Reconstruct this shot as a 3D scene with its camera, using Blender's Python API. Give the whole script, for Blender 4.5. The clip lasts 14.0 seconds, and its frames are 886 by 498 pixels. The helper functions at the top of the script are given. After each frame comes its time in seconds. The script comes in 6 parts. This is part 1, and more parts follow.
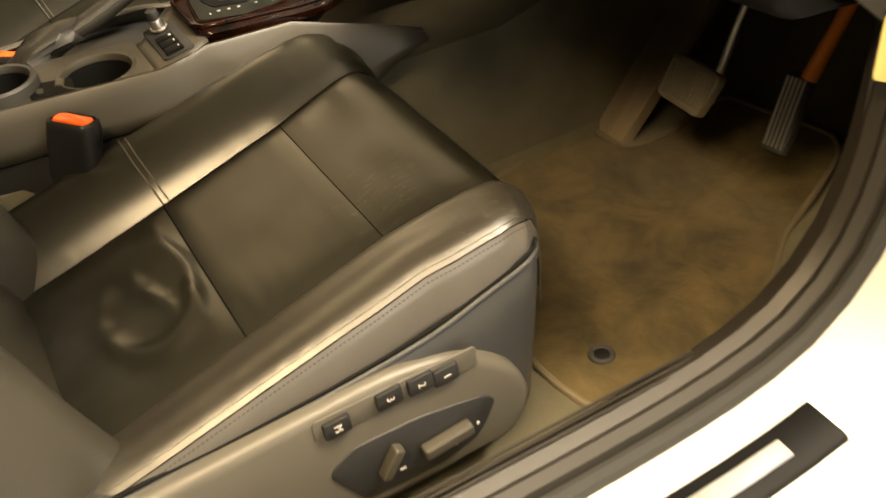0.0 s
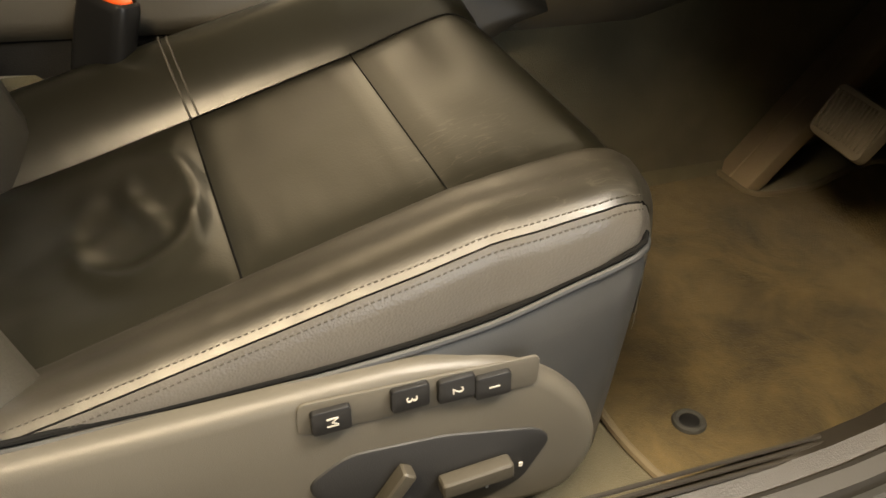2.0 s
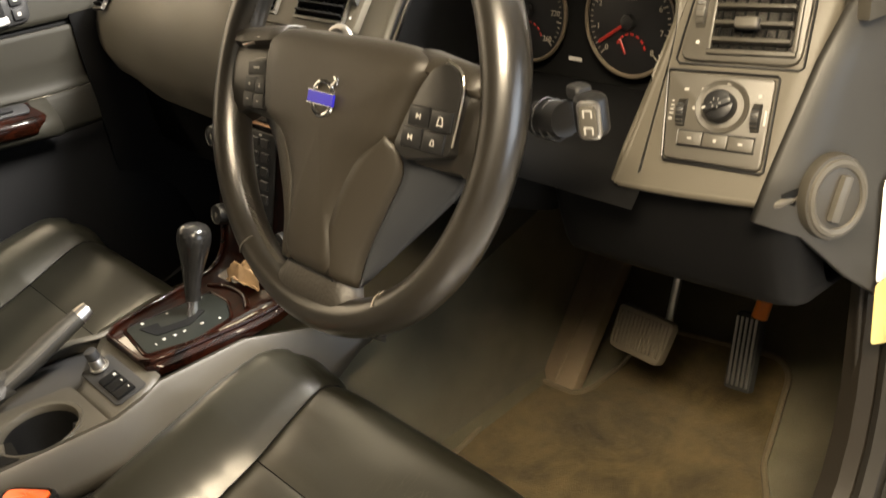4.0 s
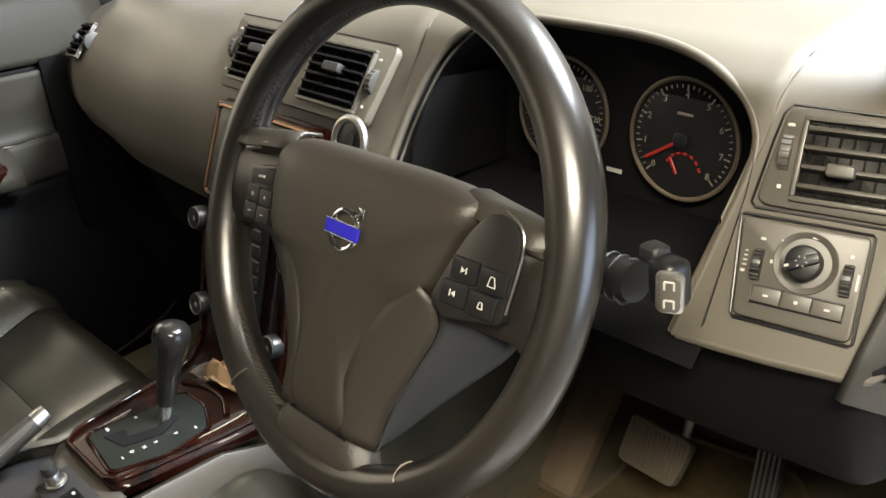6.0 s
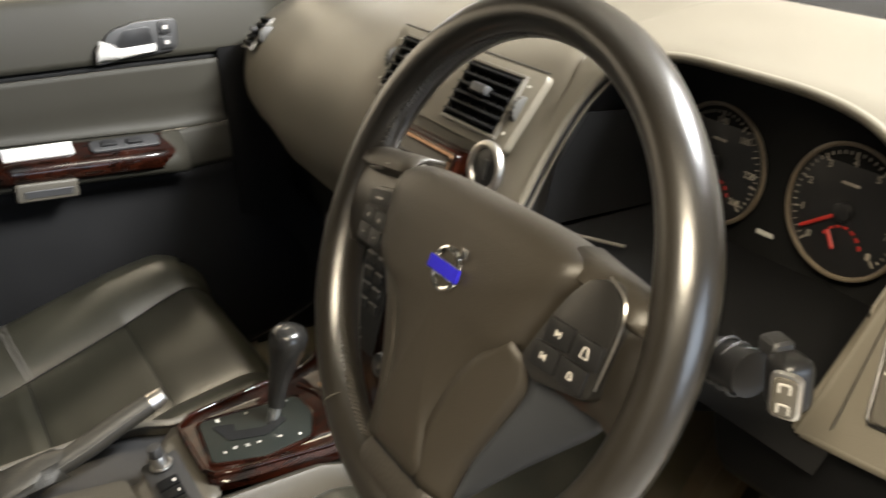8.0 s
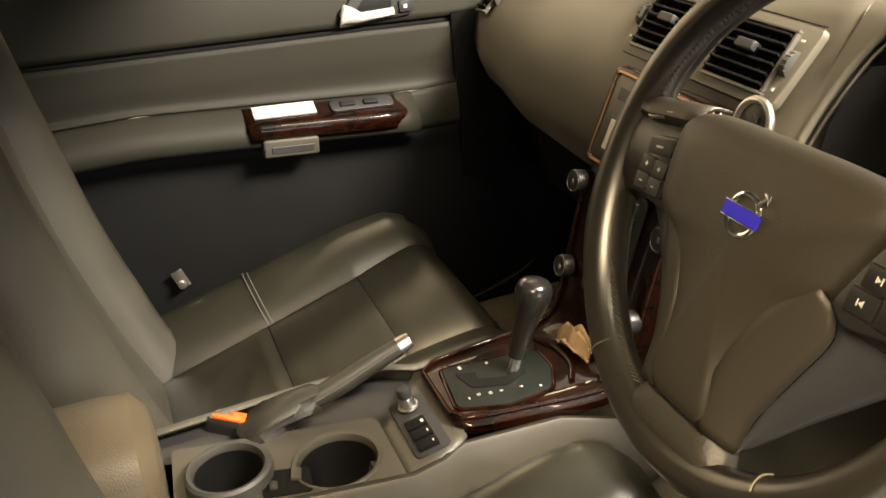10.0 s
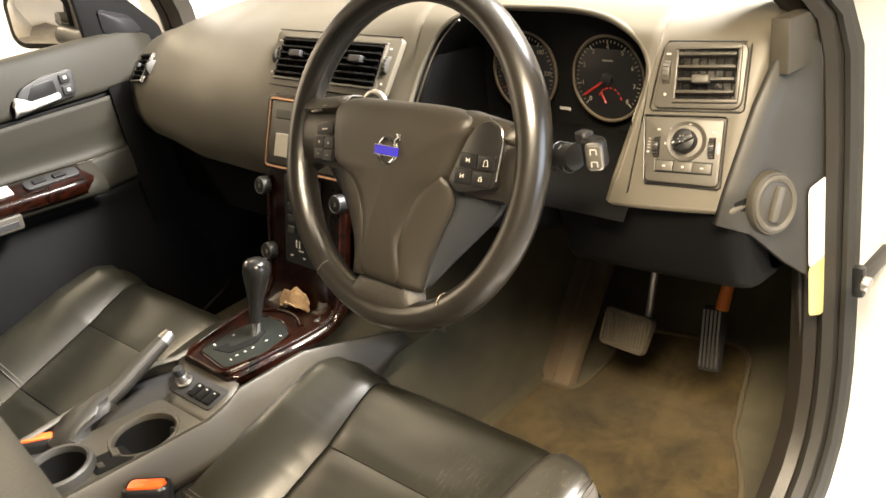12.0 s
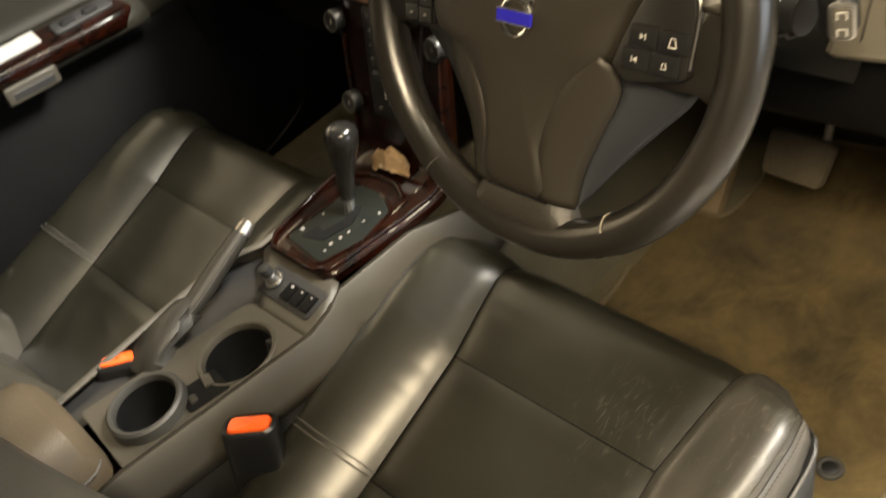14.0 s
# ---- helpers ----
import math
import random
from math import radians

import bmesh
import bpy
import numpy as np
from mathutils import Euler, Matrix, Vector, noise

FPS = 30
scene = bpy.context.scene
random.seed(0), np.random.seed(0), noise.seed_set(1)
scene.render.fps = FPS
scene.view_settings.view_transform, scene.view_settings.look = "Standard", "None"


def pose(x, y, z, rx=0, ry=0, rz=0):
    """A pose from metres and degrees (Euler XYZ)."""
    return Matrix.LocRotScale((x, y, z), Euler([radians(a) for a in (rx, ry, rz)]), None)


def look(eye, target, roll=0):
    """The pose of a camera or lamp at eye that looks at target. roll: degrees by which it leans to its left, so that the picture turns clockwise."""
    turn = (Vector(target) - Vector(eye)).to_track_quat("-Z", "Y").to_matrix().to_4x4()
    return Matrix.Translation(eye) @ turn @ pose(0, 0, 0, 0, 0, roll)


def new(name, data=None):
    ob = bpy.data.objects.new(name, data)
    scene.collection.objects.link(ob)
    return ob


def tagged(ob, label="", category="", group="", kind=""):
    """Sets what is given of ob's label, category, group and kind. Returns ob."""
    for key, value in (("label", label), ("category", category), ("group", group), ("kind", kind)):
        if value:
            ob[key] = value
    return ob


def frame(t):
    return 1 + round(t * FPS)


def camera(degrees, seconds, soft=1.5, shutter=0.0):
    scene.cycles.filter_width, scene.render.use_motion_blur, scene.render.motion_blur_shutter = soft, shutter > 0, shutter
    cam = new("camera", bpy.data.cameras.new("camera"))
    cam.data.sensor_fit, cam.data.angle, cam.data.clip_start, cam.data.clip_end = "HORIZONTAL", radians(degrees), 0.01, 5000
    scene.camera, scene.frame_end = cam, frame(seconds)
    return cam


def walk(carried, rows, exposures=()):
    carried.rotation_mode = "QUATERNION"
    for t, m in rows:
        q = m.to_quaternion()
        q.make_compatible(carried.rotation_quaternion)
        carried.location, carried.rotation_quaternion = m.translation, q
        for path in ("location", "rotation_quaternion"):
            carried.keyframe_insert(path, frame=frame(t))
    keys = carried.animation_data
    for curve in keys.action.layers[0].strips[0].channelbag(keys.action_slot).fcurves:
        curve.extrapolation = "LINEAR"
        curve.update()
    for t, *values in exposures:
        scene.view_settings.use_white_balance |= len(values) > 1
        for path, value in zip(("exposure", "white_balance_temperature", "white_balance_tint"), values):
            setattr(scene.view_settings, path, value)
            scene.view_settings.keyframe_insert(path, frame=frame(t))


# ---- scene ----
cam = camera(50.1, 14.0, shutter=0.5)
PATH = [
    (0, (1.204, -0.391, 0.84), (-0.21, 0.31, -0.387), -6.4),
    (0.5, (1.102, -0.366, 0.726), (-0.368, 0.35, -0.426), -6.7),
    (1, (1.068, -0.356, 0.667), (-0.421, 0.31, -0.49), -2.3),
    (1.5, (1.072, -0.346, 0.645), (-0.452, 0.289, -0.483), 2.3),
    (2, (1.074, -0.339, 0.634), (-0.472, 0.283, -0.471), 3.0),
    (2.5, (1.078, -0.332, 0.64), (-0.517, 0.271, -0.405), 0.3),
    (2.6, (1.081, -0.328, 0.644), (-0.545, 0.264, -0.358), -1.0),
    (3, (1.052, -0.364, 0.74), (-0.551, 0.392, -0.188), -1.6),
    (3.2, (1.033, -0.391, 0.78), (-0.504, 0.543, -0.095), -2.5),
    (3.4, (1.045, -0.419, 0.826), (-0.442, 0.621, -0.014), -4.9),
    (3.5, (1.032, -0.421, 0.858), (-0.407, 0.655, -0.021), -5.8),
    (4, (1.035, -0.443, 0.943), (-0.349, 0.662, 0.014), -8.7),
    (4.2, (1.008, -0.409, 0.962), (-0.386, 0.687, 0.036), -7.5),
    (6.5, (0.883, -0.382, 0.99), (-0.442, 0.826, 0.105), -4.1),
    (7, (0.876, -0.386, 0.993), (-0.472, 0.813, 0.13), -2.4),
    (7.5, (0.874, -0.349, 0.991), (-0.554, 0.755, 0.13), -1.8),
    (8, (0.877, -0.314, 0.99), (-0.681, 0.591, 0.12), -2.3),
    (8.5, (0.857, -0.318, 0.986), (-0.82, 0.311, 0.096), -3.4),
    (8.7, (0.848, -0.326, 0.976), (-0.87, 0.18, 0.087), -4.0),
    (10.8, (0.896, -0.498, 0.977), (-0.722, 0.266, 0.084), -8.8),
    (11, (0.933, -0.53, 0.983), (-0.595, 0.414, 0.103), -9.3),
    (11.5, (1.03, -0.575, 1.024), (-0.353, 0.637, 0.239), -7.6),
    (12, (1.152, -0.666, 1.049), (-0.185, 0.54, 0.179), -10.5),
    (12.5, (1.134, -0.68, 1.062), (-0.183, 0.539, 0.18), -11.0),
    (13, (1.035, -0.698, 1.055), (-0.25, 0.528, 0.136), -14.0),
    (13.5, (0.95, -0.608, 1.071), (-0.333, 0.481, -0.01), -16.0),
    (14, (0.878, -0.468, 1.063), (-0.419, 0.328, -0.235), -21.0),
]
EXPOSURES = [(0, -0.5, 8600, 10), (0.5, -0.55, 8000, 10), (1.0, -0.6, 7600, 10), (2.0, -0.55, 7250, 10), (3.0, -0.38, 7450, 10), (3.5, -0.1, 6850, 10), (4.0, -0.02, 6650, 10), (6.5, -0.2, 5650, 8), (7.5, -0.15, 5750, 9), (8.0, -0.15, 6100, 9), (8.5, -0.18, 7450, 9), (11.0, -0.18, 7500, 9), (11.5, 0.3, 6350, 10), (12.0, 0.38, 6550, 11), (12.5, 0.42, 6550, 11), (13.0, 0.42, 6900, 10), (13.5, 0.12, 7100, 10), (14.0, -0.48, 6900, 8)]
walk(cam, [(t, look(eye, target, roll)) for t, eye, target, roll in PATH], EXPOSURES)

# ---------------------------------------------------------------- light
world = bpy.data.worlds.new("world")
scene.world = world
world.use_nodes = True
world.node_tree.nodes["Background"].inputs[0].default_value = (1.0, 0.93, 0.82, 1)
world.node_tree.nodes["Background"].inputs[1].default_value = 0.012


def area_lamp(name, eye, target, sx, sy, watts, colour):
    d = bpy.data.lights.new(name, "AREA")
    d.shape, d.size, d.size_y, d.energy, d.color = "RECTANGLE", sx, sy, watts, colour
    ob = new(name, d)
    ob.matrix_world = look(eye, target)
    return ob


WARM = (1.0, 0.83, 0.58)
area_lamp("garage_light_door_side", (1.50, -1.00, 2.10), (0.45, 0.15, 0.25), 1.0, 0.45, 150, WARM)
area_lamp("garage_light_overhead", (1.20, 0.20, 2.40), (0.5, 0.1, 0.5), 1.2, 0.4, 85, (1.0, 0.86, 0.66))
area_lamp("garage_light_passenger_side", (-2.45, 0.45, 1.60), (0.37, 0.0, 0.30), 0.8, 0.3, 12, WARM)
area_lamp("garage_light_front", (1.1, 1.05, 2.1), (0.45, 0.40, 0.75), 1.0, 0.3, 420, (1.0, 0.96, 0.90))
# Unseen lamp added to brighten the far wall and its reflections.
area_lamp("added_far_wall_light", (-1.75, -0.5, 2.45), (-2.9, -0.6, 0.9), 3.4, 0.4, 230, WARM)
area_lamp("garage_doorway_daylight", (3.2, 0.55, 0.75), (0.5, -0.1, 0.35), 1.6, 1.3, 40, (0.80, 0.89, 1.0))
# Another added lamp out of view, only to lift the front wall.
area_lamp("added_front_wall_light", (0.0, 5.0, 2.5), (0.0, 7.0, 0.8), 2.4, 0.5, 70, WARM)

# ---------------------------------------------------------------- materials
MATS = {}


def material(name, colour, rough=0.5, metal=0.0, bump=0.0, bump_scale=400.0, vary=0.12, vary_scale=9.0,
             coat=0.0, kind="noise", sheen=0.0, spec=0.5, rough_vary=0.08, colour2=None):
    m = bpy.data.materials.new(name)
    m.use_nodes = True
    nt = m.node_tree
    b = nt.nodes["Principled BSDF"]
    link = nt.links.new
    tc = nt.nodes.new("ShaderNodeTexCoord")
    n = nt.nodes.new("ShaderNodeTexNoise")
    n.inputs["Scale"].default_value, n.inputs["Detail"].default_value = vary_scale, 5
    link(tc.outputs["Object"], n.inputs["Vector"])
    ramp = nt.nodes.new("ShaderNodeValToRGB")
    lo = tuple(c * (1 - vary) for c in colour)
    hi = tuple(min(1, c * (1 + vary)) for c in (colour2 or colour))
    ramp.color_ramp.elements[0].position, ramp.color_ramp.elements[1].position = 0.3, 0.7
    ramp.color_ramp.elements[0].color, ramp.color_ramp.elements[1].color = (*lo, 1), (*hi, 1)
    link(n.outputs["Fac"], ramp.inputs["Fac"])
    link(ramp.outputs["Color"], b.inputs["Base Color"])
    mr = nt.nodes.new("ShaderNodeMapRange")
    mr.inputs["To Min"].default_value, mr.inputs["To Max"].default_value = max(0.02, rough - rough_vary), min(1, rough + rough_vary)
    link(n.outputs["Fac"], mr.inputs["Value"])
    link(mr.outputs["Result"], b.inputs["Roughness"])
    b.inputs["Metallic"].default_value = metal
    b.inputs["Specular IOR Level"].default_value = spec
    b.inputs["Coat Weight"].default_value = coat
    b.inputs["Coat Roughness"].default_value = 0.06
    b.inputs["Sheen Weight"].default_value = sheen
    if bump:
        if kind == "leather":
            t2 = nt.nodes.new("ShaderNodeTexVoronoi")
            t2.feature = "SMOOTH_F1"
            t2.inputs["Scale"].default_value = bump_scale
            out = t2.outputs["Distance"]
        else:
            t2 = nt.nodes.new("ShaderNodeTexNoise")
            t2.inputs["Scale"].default_value, t2.inputs["Detail"].default_value = bump_scale, 3
            out = t2.outputs["Fac"]
        link(tc.outputs["Object"], t2.inputs["Vector"])
        bp = nt.nodes.new("ShaderNodeBump")
        bp.inputs["Strength"].default_value, bp.inputs["Distance"].default_value = bump, 0.001
        link(out, bp.inputs["Height"])
        if kind == "leather":
            n3 = nt.nodes.new("ShaderNodeTexNoise")
            n3.inputs["Scale"].default_value, n3.inputs["Detail"].default_value, n3.inputs["Distortion"].default_value = 24, 3, 0.6
            link(tc.outputs["Object"], n3.inputs["Vector"])
            bp2 = nt.nodes.new("ShaderNodeBump")
            bp2.inputs["Strength"].default_value, bp2.inputs["Distance"].default_value = 0.06, 0.002
            link(n3.outputs["Fac"], bp2.inputs["Height"])
            link(bp2.outputs["Normal"], bp.inputs["Normal"])
        link(bp.outputs["Normal"], b.inputs["Normal"])
    if kind == "stained":
        n.inputs["Detail"].default_value, n.inputs["Distortion"].default_value, n.inputs["Roughness"].default_value = 9, 0.35, 0.68
    MATS[name] = m
    return m


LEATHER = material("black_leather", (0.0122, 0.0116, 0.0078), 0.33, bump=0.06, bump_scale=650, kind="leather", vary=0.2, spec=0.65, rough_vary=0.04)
# Seat leather again, its base raised to carry light on the outer side.
LEATHER_SIDE_LIT = material("grained_lit_side_leather", (0.078, 0.072, 0.064), 0.33, bump=0.34, bump_scale=560, kind="leather", vary=0.12, spec=0.9)
# Worn outer bolster; the base colour also holds light from the door side.
BOLSTER = material("polished_lit_bolster_leather", (0.026, 0.0232, 0.0178), 0.37, bump=0.08, bump_scale=600, kind="leather", vary=0.25, spec=0.75, rough_vary=0.04)
RIM = material("worn_wheel_leather", (0.0120, 0.0103, 0.0080), 0.30, bump=0.06, bump_scale=800, kind="leather", vary=0.25, spec=0.9)
DASH = material("grey_dash_plastic", (0.077, 0.068, 0.051), 0.50, bump=0.16, bump_scale=900, vary=0.06)
FACIA = material("grey_facia_plastic", (0.068, 0.062, 0.051), 0.42, bump=0.08, bump_scale=1200, vary=0.06)
PANEL = material("grey_satin_plastic", (0.076, 0.070, 0.058), 0.42, bump=0.2, bump_scale=1200, vary=0.06)
DARK = material("charcoal_plastic", (0.0145, 0.0145, 0.015), 0.5, bump=0.3, bump_scale=900, vary=0.1)
BLACK = material("black_plastic", (0.008, 0.008, 0.0085), 0.38, bump=0.1, bump_scale=900)
HUBP = material("wheel_hub_plastic", (0.025, 0.0212, 0.0158), 0.45, bump=0.3, bump_scale=1000, vary=0.06)
MATTE = material("matte_black_plastic", (0.010, 0.010, 0.010), 0.85, spec=0.0, bump=0.2, bump_scale=800)
PODM = material("satin_black_pod", (0.012, 0.0115, 0.011), 0.3, bump=0.1, bump_scale=900)
GLOSSBLK = material("gloss_black", (0.01, 0.01, 0.012), 0.12)
CHROME = material("chrome", (0.8, 0.8, 0.8), 0.12, metal=1.0, rough_vary=0.04)
SILVER = material("silver_painted_plastic", (0.46, 0.45, 0.43), 0.34, metal=0.25, vary=0.03)
SATIN = material("satin_metal", (0.55, 0.53, 0.5), 0.32, metal=1.0)
CARPET = material("brown_grey_carpet", (0.088, 0.078, 0.050), 0.95, bump=1.0, bump_scale=700, vary=0.35, vary_scale=7, sheen=0.2, spec=0.1)
MATM = material("worn_floor_mat", (0.050, 0.038, 0.018), 0.95, bump=1.0, bump_scale=520, vary=0.55, vary_scale=9, sheen=0.2, spec=0.1, colour2=(0.076, 0.055, 0.023), kind="stained")
PIPING = material("mat_piping", (0.105, 0.083, 0.050), 0.8, bump=0.5, bump_scale=500)
PAINT = material("white_car_paint", (0.52, 0.52, 0.51), 0.3, coat=0.6, vary=0.02)
RUBBER = material("black_rubber", (0.02, 0.02, 0.018), 0.75, bump=0.2, bump_scale=400)
SEALM = material("grey_door_seal", (0.0150, 0.0130, 0.0098), 0.7, bump=0.12, bump_scale=500)
ORANGE = material("orange_red_button", (0.75, 0.10, 0.015), 0.35)
AMBER = material("orange_pedal_arm", (0.75, 0.2, 0.02), 0.4)
BLUE = material("blue_enamel", (0.022, 0.018, 0.40), 0.25, vary=0.02)
WHITE = material("white_print", (0.42, 0.405, 0.375), 0.6, vary=0.02)
RED = material("red_needle", (0.25, 0.015, 0.010), 0.45)
THREAD = material("grey_thread", (0.055, 0.050, 0.042), 0.7)
LCD = material("pale_display", (0.36, 0.33, 0.27), 0.3)
CONCRETE = material("garage_concrete", (0.16, 0.15, 0.135), 0.8, bump=0.4, bump_scale=60, vary=0.2, vary_scale=2)
WALL = material("garage_wall_paint", (0.50, 0.47, 0.42), 0.8, bump=0.2, bump_scale=120, vary=0.05, vary_scale=1)
FABRIC = material("grey_headliner", (0.22, 0.205, 0.18), 0.95, bump=0.4, bump_scale=900)
LEVER = material("satin_grey_lever", (0.009, 0.0086, 0.008), 0.19, bump=0.1, bump_scale=700)
SLATE = material("slate_satin_trim", (0.024, 0.026, 0.030), 0.42, bump=0.15, bump_scale=1000)
DOORP = material("olive_grey_door_plastic", (0.0165, 0.0152, 0.0110), 0.65, spec=0.25, bump=0.3, bump_scale=900, vary=0.06)
GATE = material("green_grey_gate_plastic", (0.0065, 0.0080, 0.0068), 0.5, spec=0.2, bump=0.1, bump_scale=900)
# Tan tone of the reflection in the lacquered trim.
TANREF = material("tan_reflection_tone", (0.26, 0.17, 0.09), 0.6, bump=0.6, bump_scale=120, vary=0.45, vary_scale=40)
PADM = material("dusty_pedal_rubber", (0.10, 0.083, 0.058), 0.7, bump=0.3, bump_scale=500, vary=0.25)
SILLM = material("brown_grey_sill_plastic", (0.018, 0.0150, 0.0112), 0.45, bump=0.3, bump_scale=700, vary=0.15)
CONS = material("grey_console_plastic", (0.041, 0.0365, 0.028), 0.45, bump=0.25, bump_scale=1000, vary=0.08)
ARMM = material("beige_brown_leather", (0.064, 0.049, 0.031), 0.42, bump=0.4, bump_scale=600, kind="leather", vary=0.15)
# Black trim, set below real black plastic so the colour includes shade.
LOWER = material("dull_black_shaded_trim", (0.0050, 0.0050, 0.0052), 0.55, spec=0.08, bump=0.3, bump_scale=700)
COPPER = material("copper_edge", (0.24, 0.145, 0.092), 0.28, metal=1.0)
DIALP = material("dim_dial_print", (0.20, 0.18, 0.15), 0.6, vary=0.02)
DIALRIM = material("brown_cream_dial_rim", (0.085, 0.067, 0.047), 0.45)
TRIMG = material("slate_grey_skirt_plastic", (0.034, 0.0355, 0.037), 0.42, bump=0.2, bump_scale=1000, vary=0.08)
# Worn backrests, paler than the cushions to include the light on them.
BACKL = material("worn_lit_backrest_leather", (0.034, 0.031, 0.024), 0.42, bump=0.2, bump_scale=520, kind="leather", vary=0.15)
ENDP = material("dark_grey_end_plastic", (0.030, 0.029, 0.026), 0.5, bump=0.25, bump_scale=1000, vary=0.08)
FOOTM = material("worn_tan_rubber", (0.150, 0.113, 0.072), 0.8, bump=0.4, bump_scale=300, vary=0.25)
HBM = material("dull_grey_leather", (0.018, 0.0163, 0.0128), 0.5, bump=0.3, bump_scale=500, kind="leather", vary=0.15)
PILLAR = material("pale_pillar_plastic", (0.048, 0.045, 0.040), 0.55, bump=0.2, bump_scale=900, vary=0.05)
SPOKEL = material("dull_spoke_leather", (0.024, 0.021, 0.017), 0.52, bump=0.35, bump_scale=300, kind="leather", vary=0.2)
YELLOW = material("yellow_label", (0.72, 0.58, 0.22), 0.5)
STICKER = material("white_label", (0.85, 0.84, 0.8), 0.45, vary=0.01)



def creased(m, centre, reach, strength, tint=(0.16, 0.15, 0.12)):
    """Fine pale crease lines where the leather has been sat on."""
    nt = m.node_tree
    b = nt.nodes["Principled BSDF"]
    base = b.inputs["Base Color"].links[0].from_socket
    tc = nt.nodes.new("ShaderNodeTexCoord")
    mp = nt.nodes.new("ShaderNodeMapping")
    mp.inputs["Scale"].default_value = (95, 17, 30)
    mp.inputs["Rotation"].default_value = (0, 0, -0.65)
    n = nt.nodes.new("ShaderNodeTexNoise")
    n.inputs["Scale"].default_value, n.inputs["Detail"].default_value, n.inputs["Distortion"].default_value = 1.0, 2, 0.25
    off = nt.nodes.new("ShaderNodeMath")
    off.operation, off.inputs[1].default_value = "SUBTRACT", 0.5
    ab = nt.nodes.new("ShaderNodeMath")
    ab.operation = "ABSOLUTE"
    r = nt.nodes.new("ShaderNodeMapRange")
    r.inputs["From Min"].default_value, r.inputs["From Max"].default_value = 0.0, 0.014
    r.inputs["To Min"].default_value, r.inputs["To Max"].default_value = 1.0, 0.0
    mask = nt.nodes.new("ShaderNodeVectorMath")
    mask.operation, mask.inputs[1].default_value = "DISTANCE", centre
    mr = nt.nodes.new("ShaderNodeMapRange")
    mr.inputs["From Min"].default_value, mr.inputs["From Max"].default_value = reach, reach * 0.3
    mul = nt.nodes.new("ShaderNodeMath")
    mul.operation = "MULTIPLY"
    half = nt.nodes.new("ShaderNodeMath")
    half.operation, half.inputs[1].default_value = "MULTIPLY", strength
    mix = nt.nodes.new("ShaderNodeMixRGB")
    mix.inputs[2].default_value = (*tint, 1)
    link = nt.links.new
    link(tc.outputs["Object"], mp.inputs["Vector"])
    link(mp.outputs["Vector"], n.inputs["Vector"])
    link(n.outputs["Fac"], off.inputs[0])
    link(off.outputs[0], ab.inputs[0])
    link(ab.outputs[0], r.inputs["Value"])
    link(tc.outputs["Object"], mask.inputs[0])
    link(mask.outputs["Value"], mr.inputs["Value"])
    link(r.outputs["Result"], mul.inputs[0])
    link(mr.outputs["Result"], mul.inputs[1])
    link(mul.outputs[0], half.inputs[0])
    link(half.outputs[0], mix.inputs[0])
    link(base, mix.inputs[1])
    link(mix.outputs[0], b.inputs["Base Color"])


creased(LEATHER, (0.455, -0.085, 0.29), 0.09, 0.20)
creased(BOLSTER, (0.565, -0.04, 0.315), 0.10, 0.22)


def wood_material():
    m = material("lacquered_burr_walnut", (0.06, 0.018, 0.008), 0.4, coat=0.5, spec=0.05)
    nt = m.node_tree
    b = nt.nodes["Principled BSDF"]
    tc = nt.nodes.new("ShaderNodeTexCoord")
    mp = nt.nodes.new("ShaderNodeMapping")
    mp.inputs["Scale"].default_value = (30, 9, 30)
    n = nt.nodes.new("ShaderNodeTexNoise")
    n.inputs["Scale"].default_value, n.inputs["Detail"].default_value, n.inputs["Distortion"].default_value = 1.6, 8, 2.2
    r = nt.nodes.new("ShaderNodeValToRGB")
    e = r.color_ramp.elements
    e[0].position, e[1].position = 0.34, 0.7
    e[0].color, e[1].color = (0.0012, 0.0004, 0.0002, 1), (0.0135, 0.0026, 0.0008, 1)
    nt.links.new(tc.outputs["Object"], mp.inputs["Vector"])
    nt.links.new(mp.outputs["Vector"], n.inputs["Vector"])
    nt.links.new(n.outputs["Fac"], r.inputs["Fac"])
    nt.links.new(r.outputs["Color"], b.inputs["Base Color"])
    b.inputs["Coat Roughness"].default_value = 0.03
    return m


WOOD = wood_material()


def glass_material():
    m = bpy.data.materials.new("window_glass")
    m.use_nodes = True
    nt = m.node_tree
    nt.nodes.remove(nt.nodes["Principled BSDF"])
    g, t, mix, f = (nt.nodes.new("ShaderNodeBsdf" + k) if k[0] in "GT" else None for k in ("Glossy", "Transparent", "m", "f"))
    mix = nt.nodes.new("ShaderNodeMixShader")
    f = nt.nodes.new("ShaderNodeFresnel")
    f.inputs["IOR"].default_value = 1.45
    g.inputs["Roughness"].default_value = 0.02
    t.inputs["Color"].default_value = (0.9, 0.94, 0.92, 1)
    nt.links.new(f.outputs[0], mix.inputs[0])
    nt.links.new(t.outputs[0], mix.inputs[1])
    nt.links.new(g.outputs[0], mix.inputs[2])
    nt.links.new(mix.outputs[0], nt.nodes["Material Output"].inputs["Surface"])
    return m


GLASS = glass_material()

# ---------------------------------------------------------------- mesh tools
V = Vector


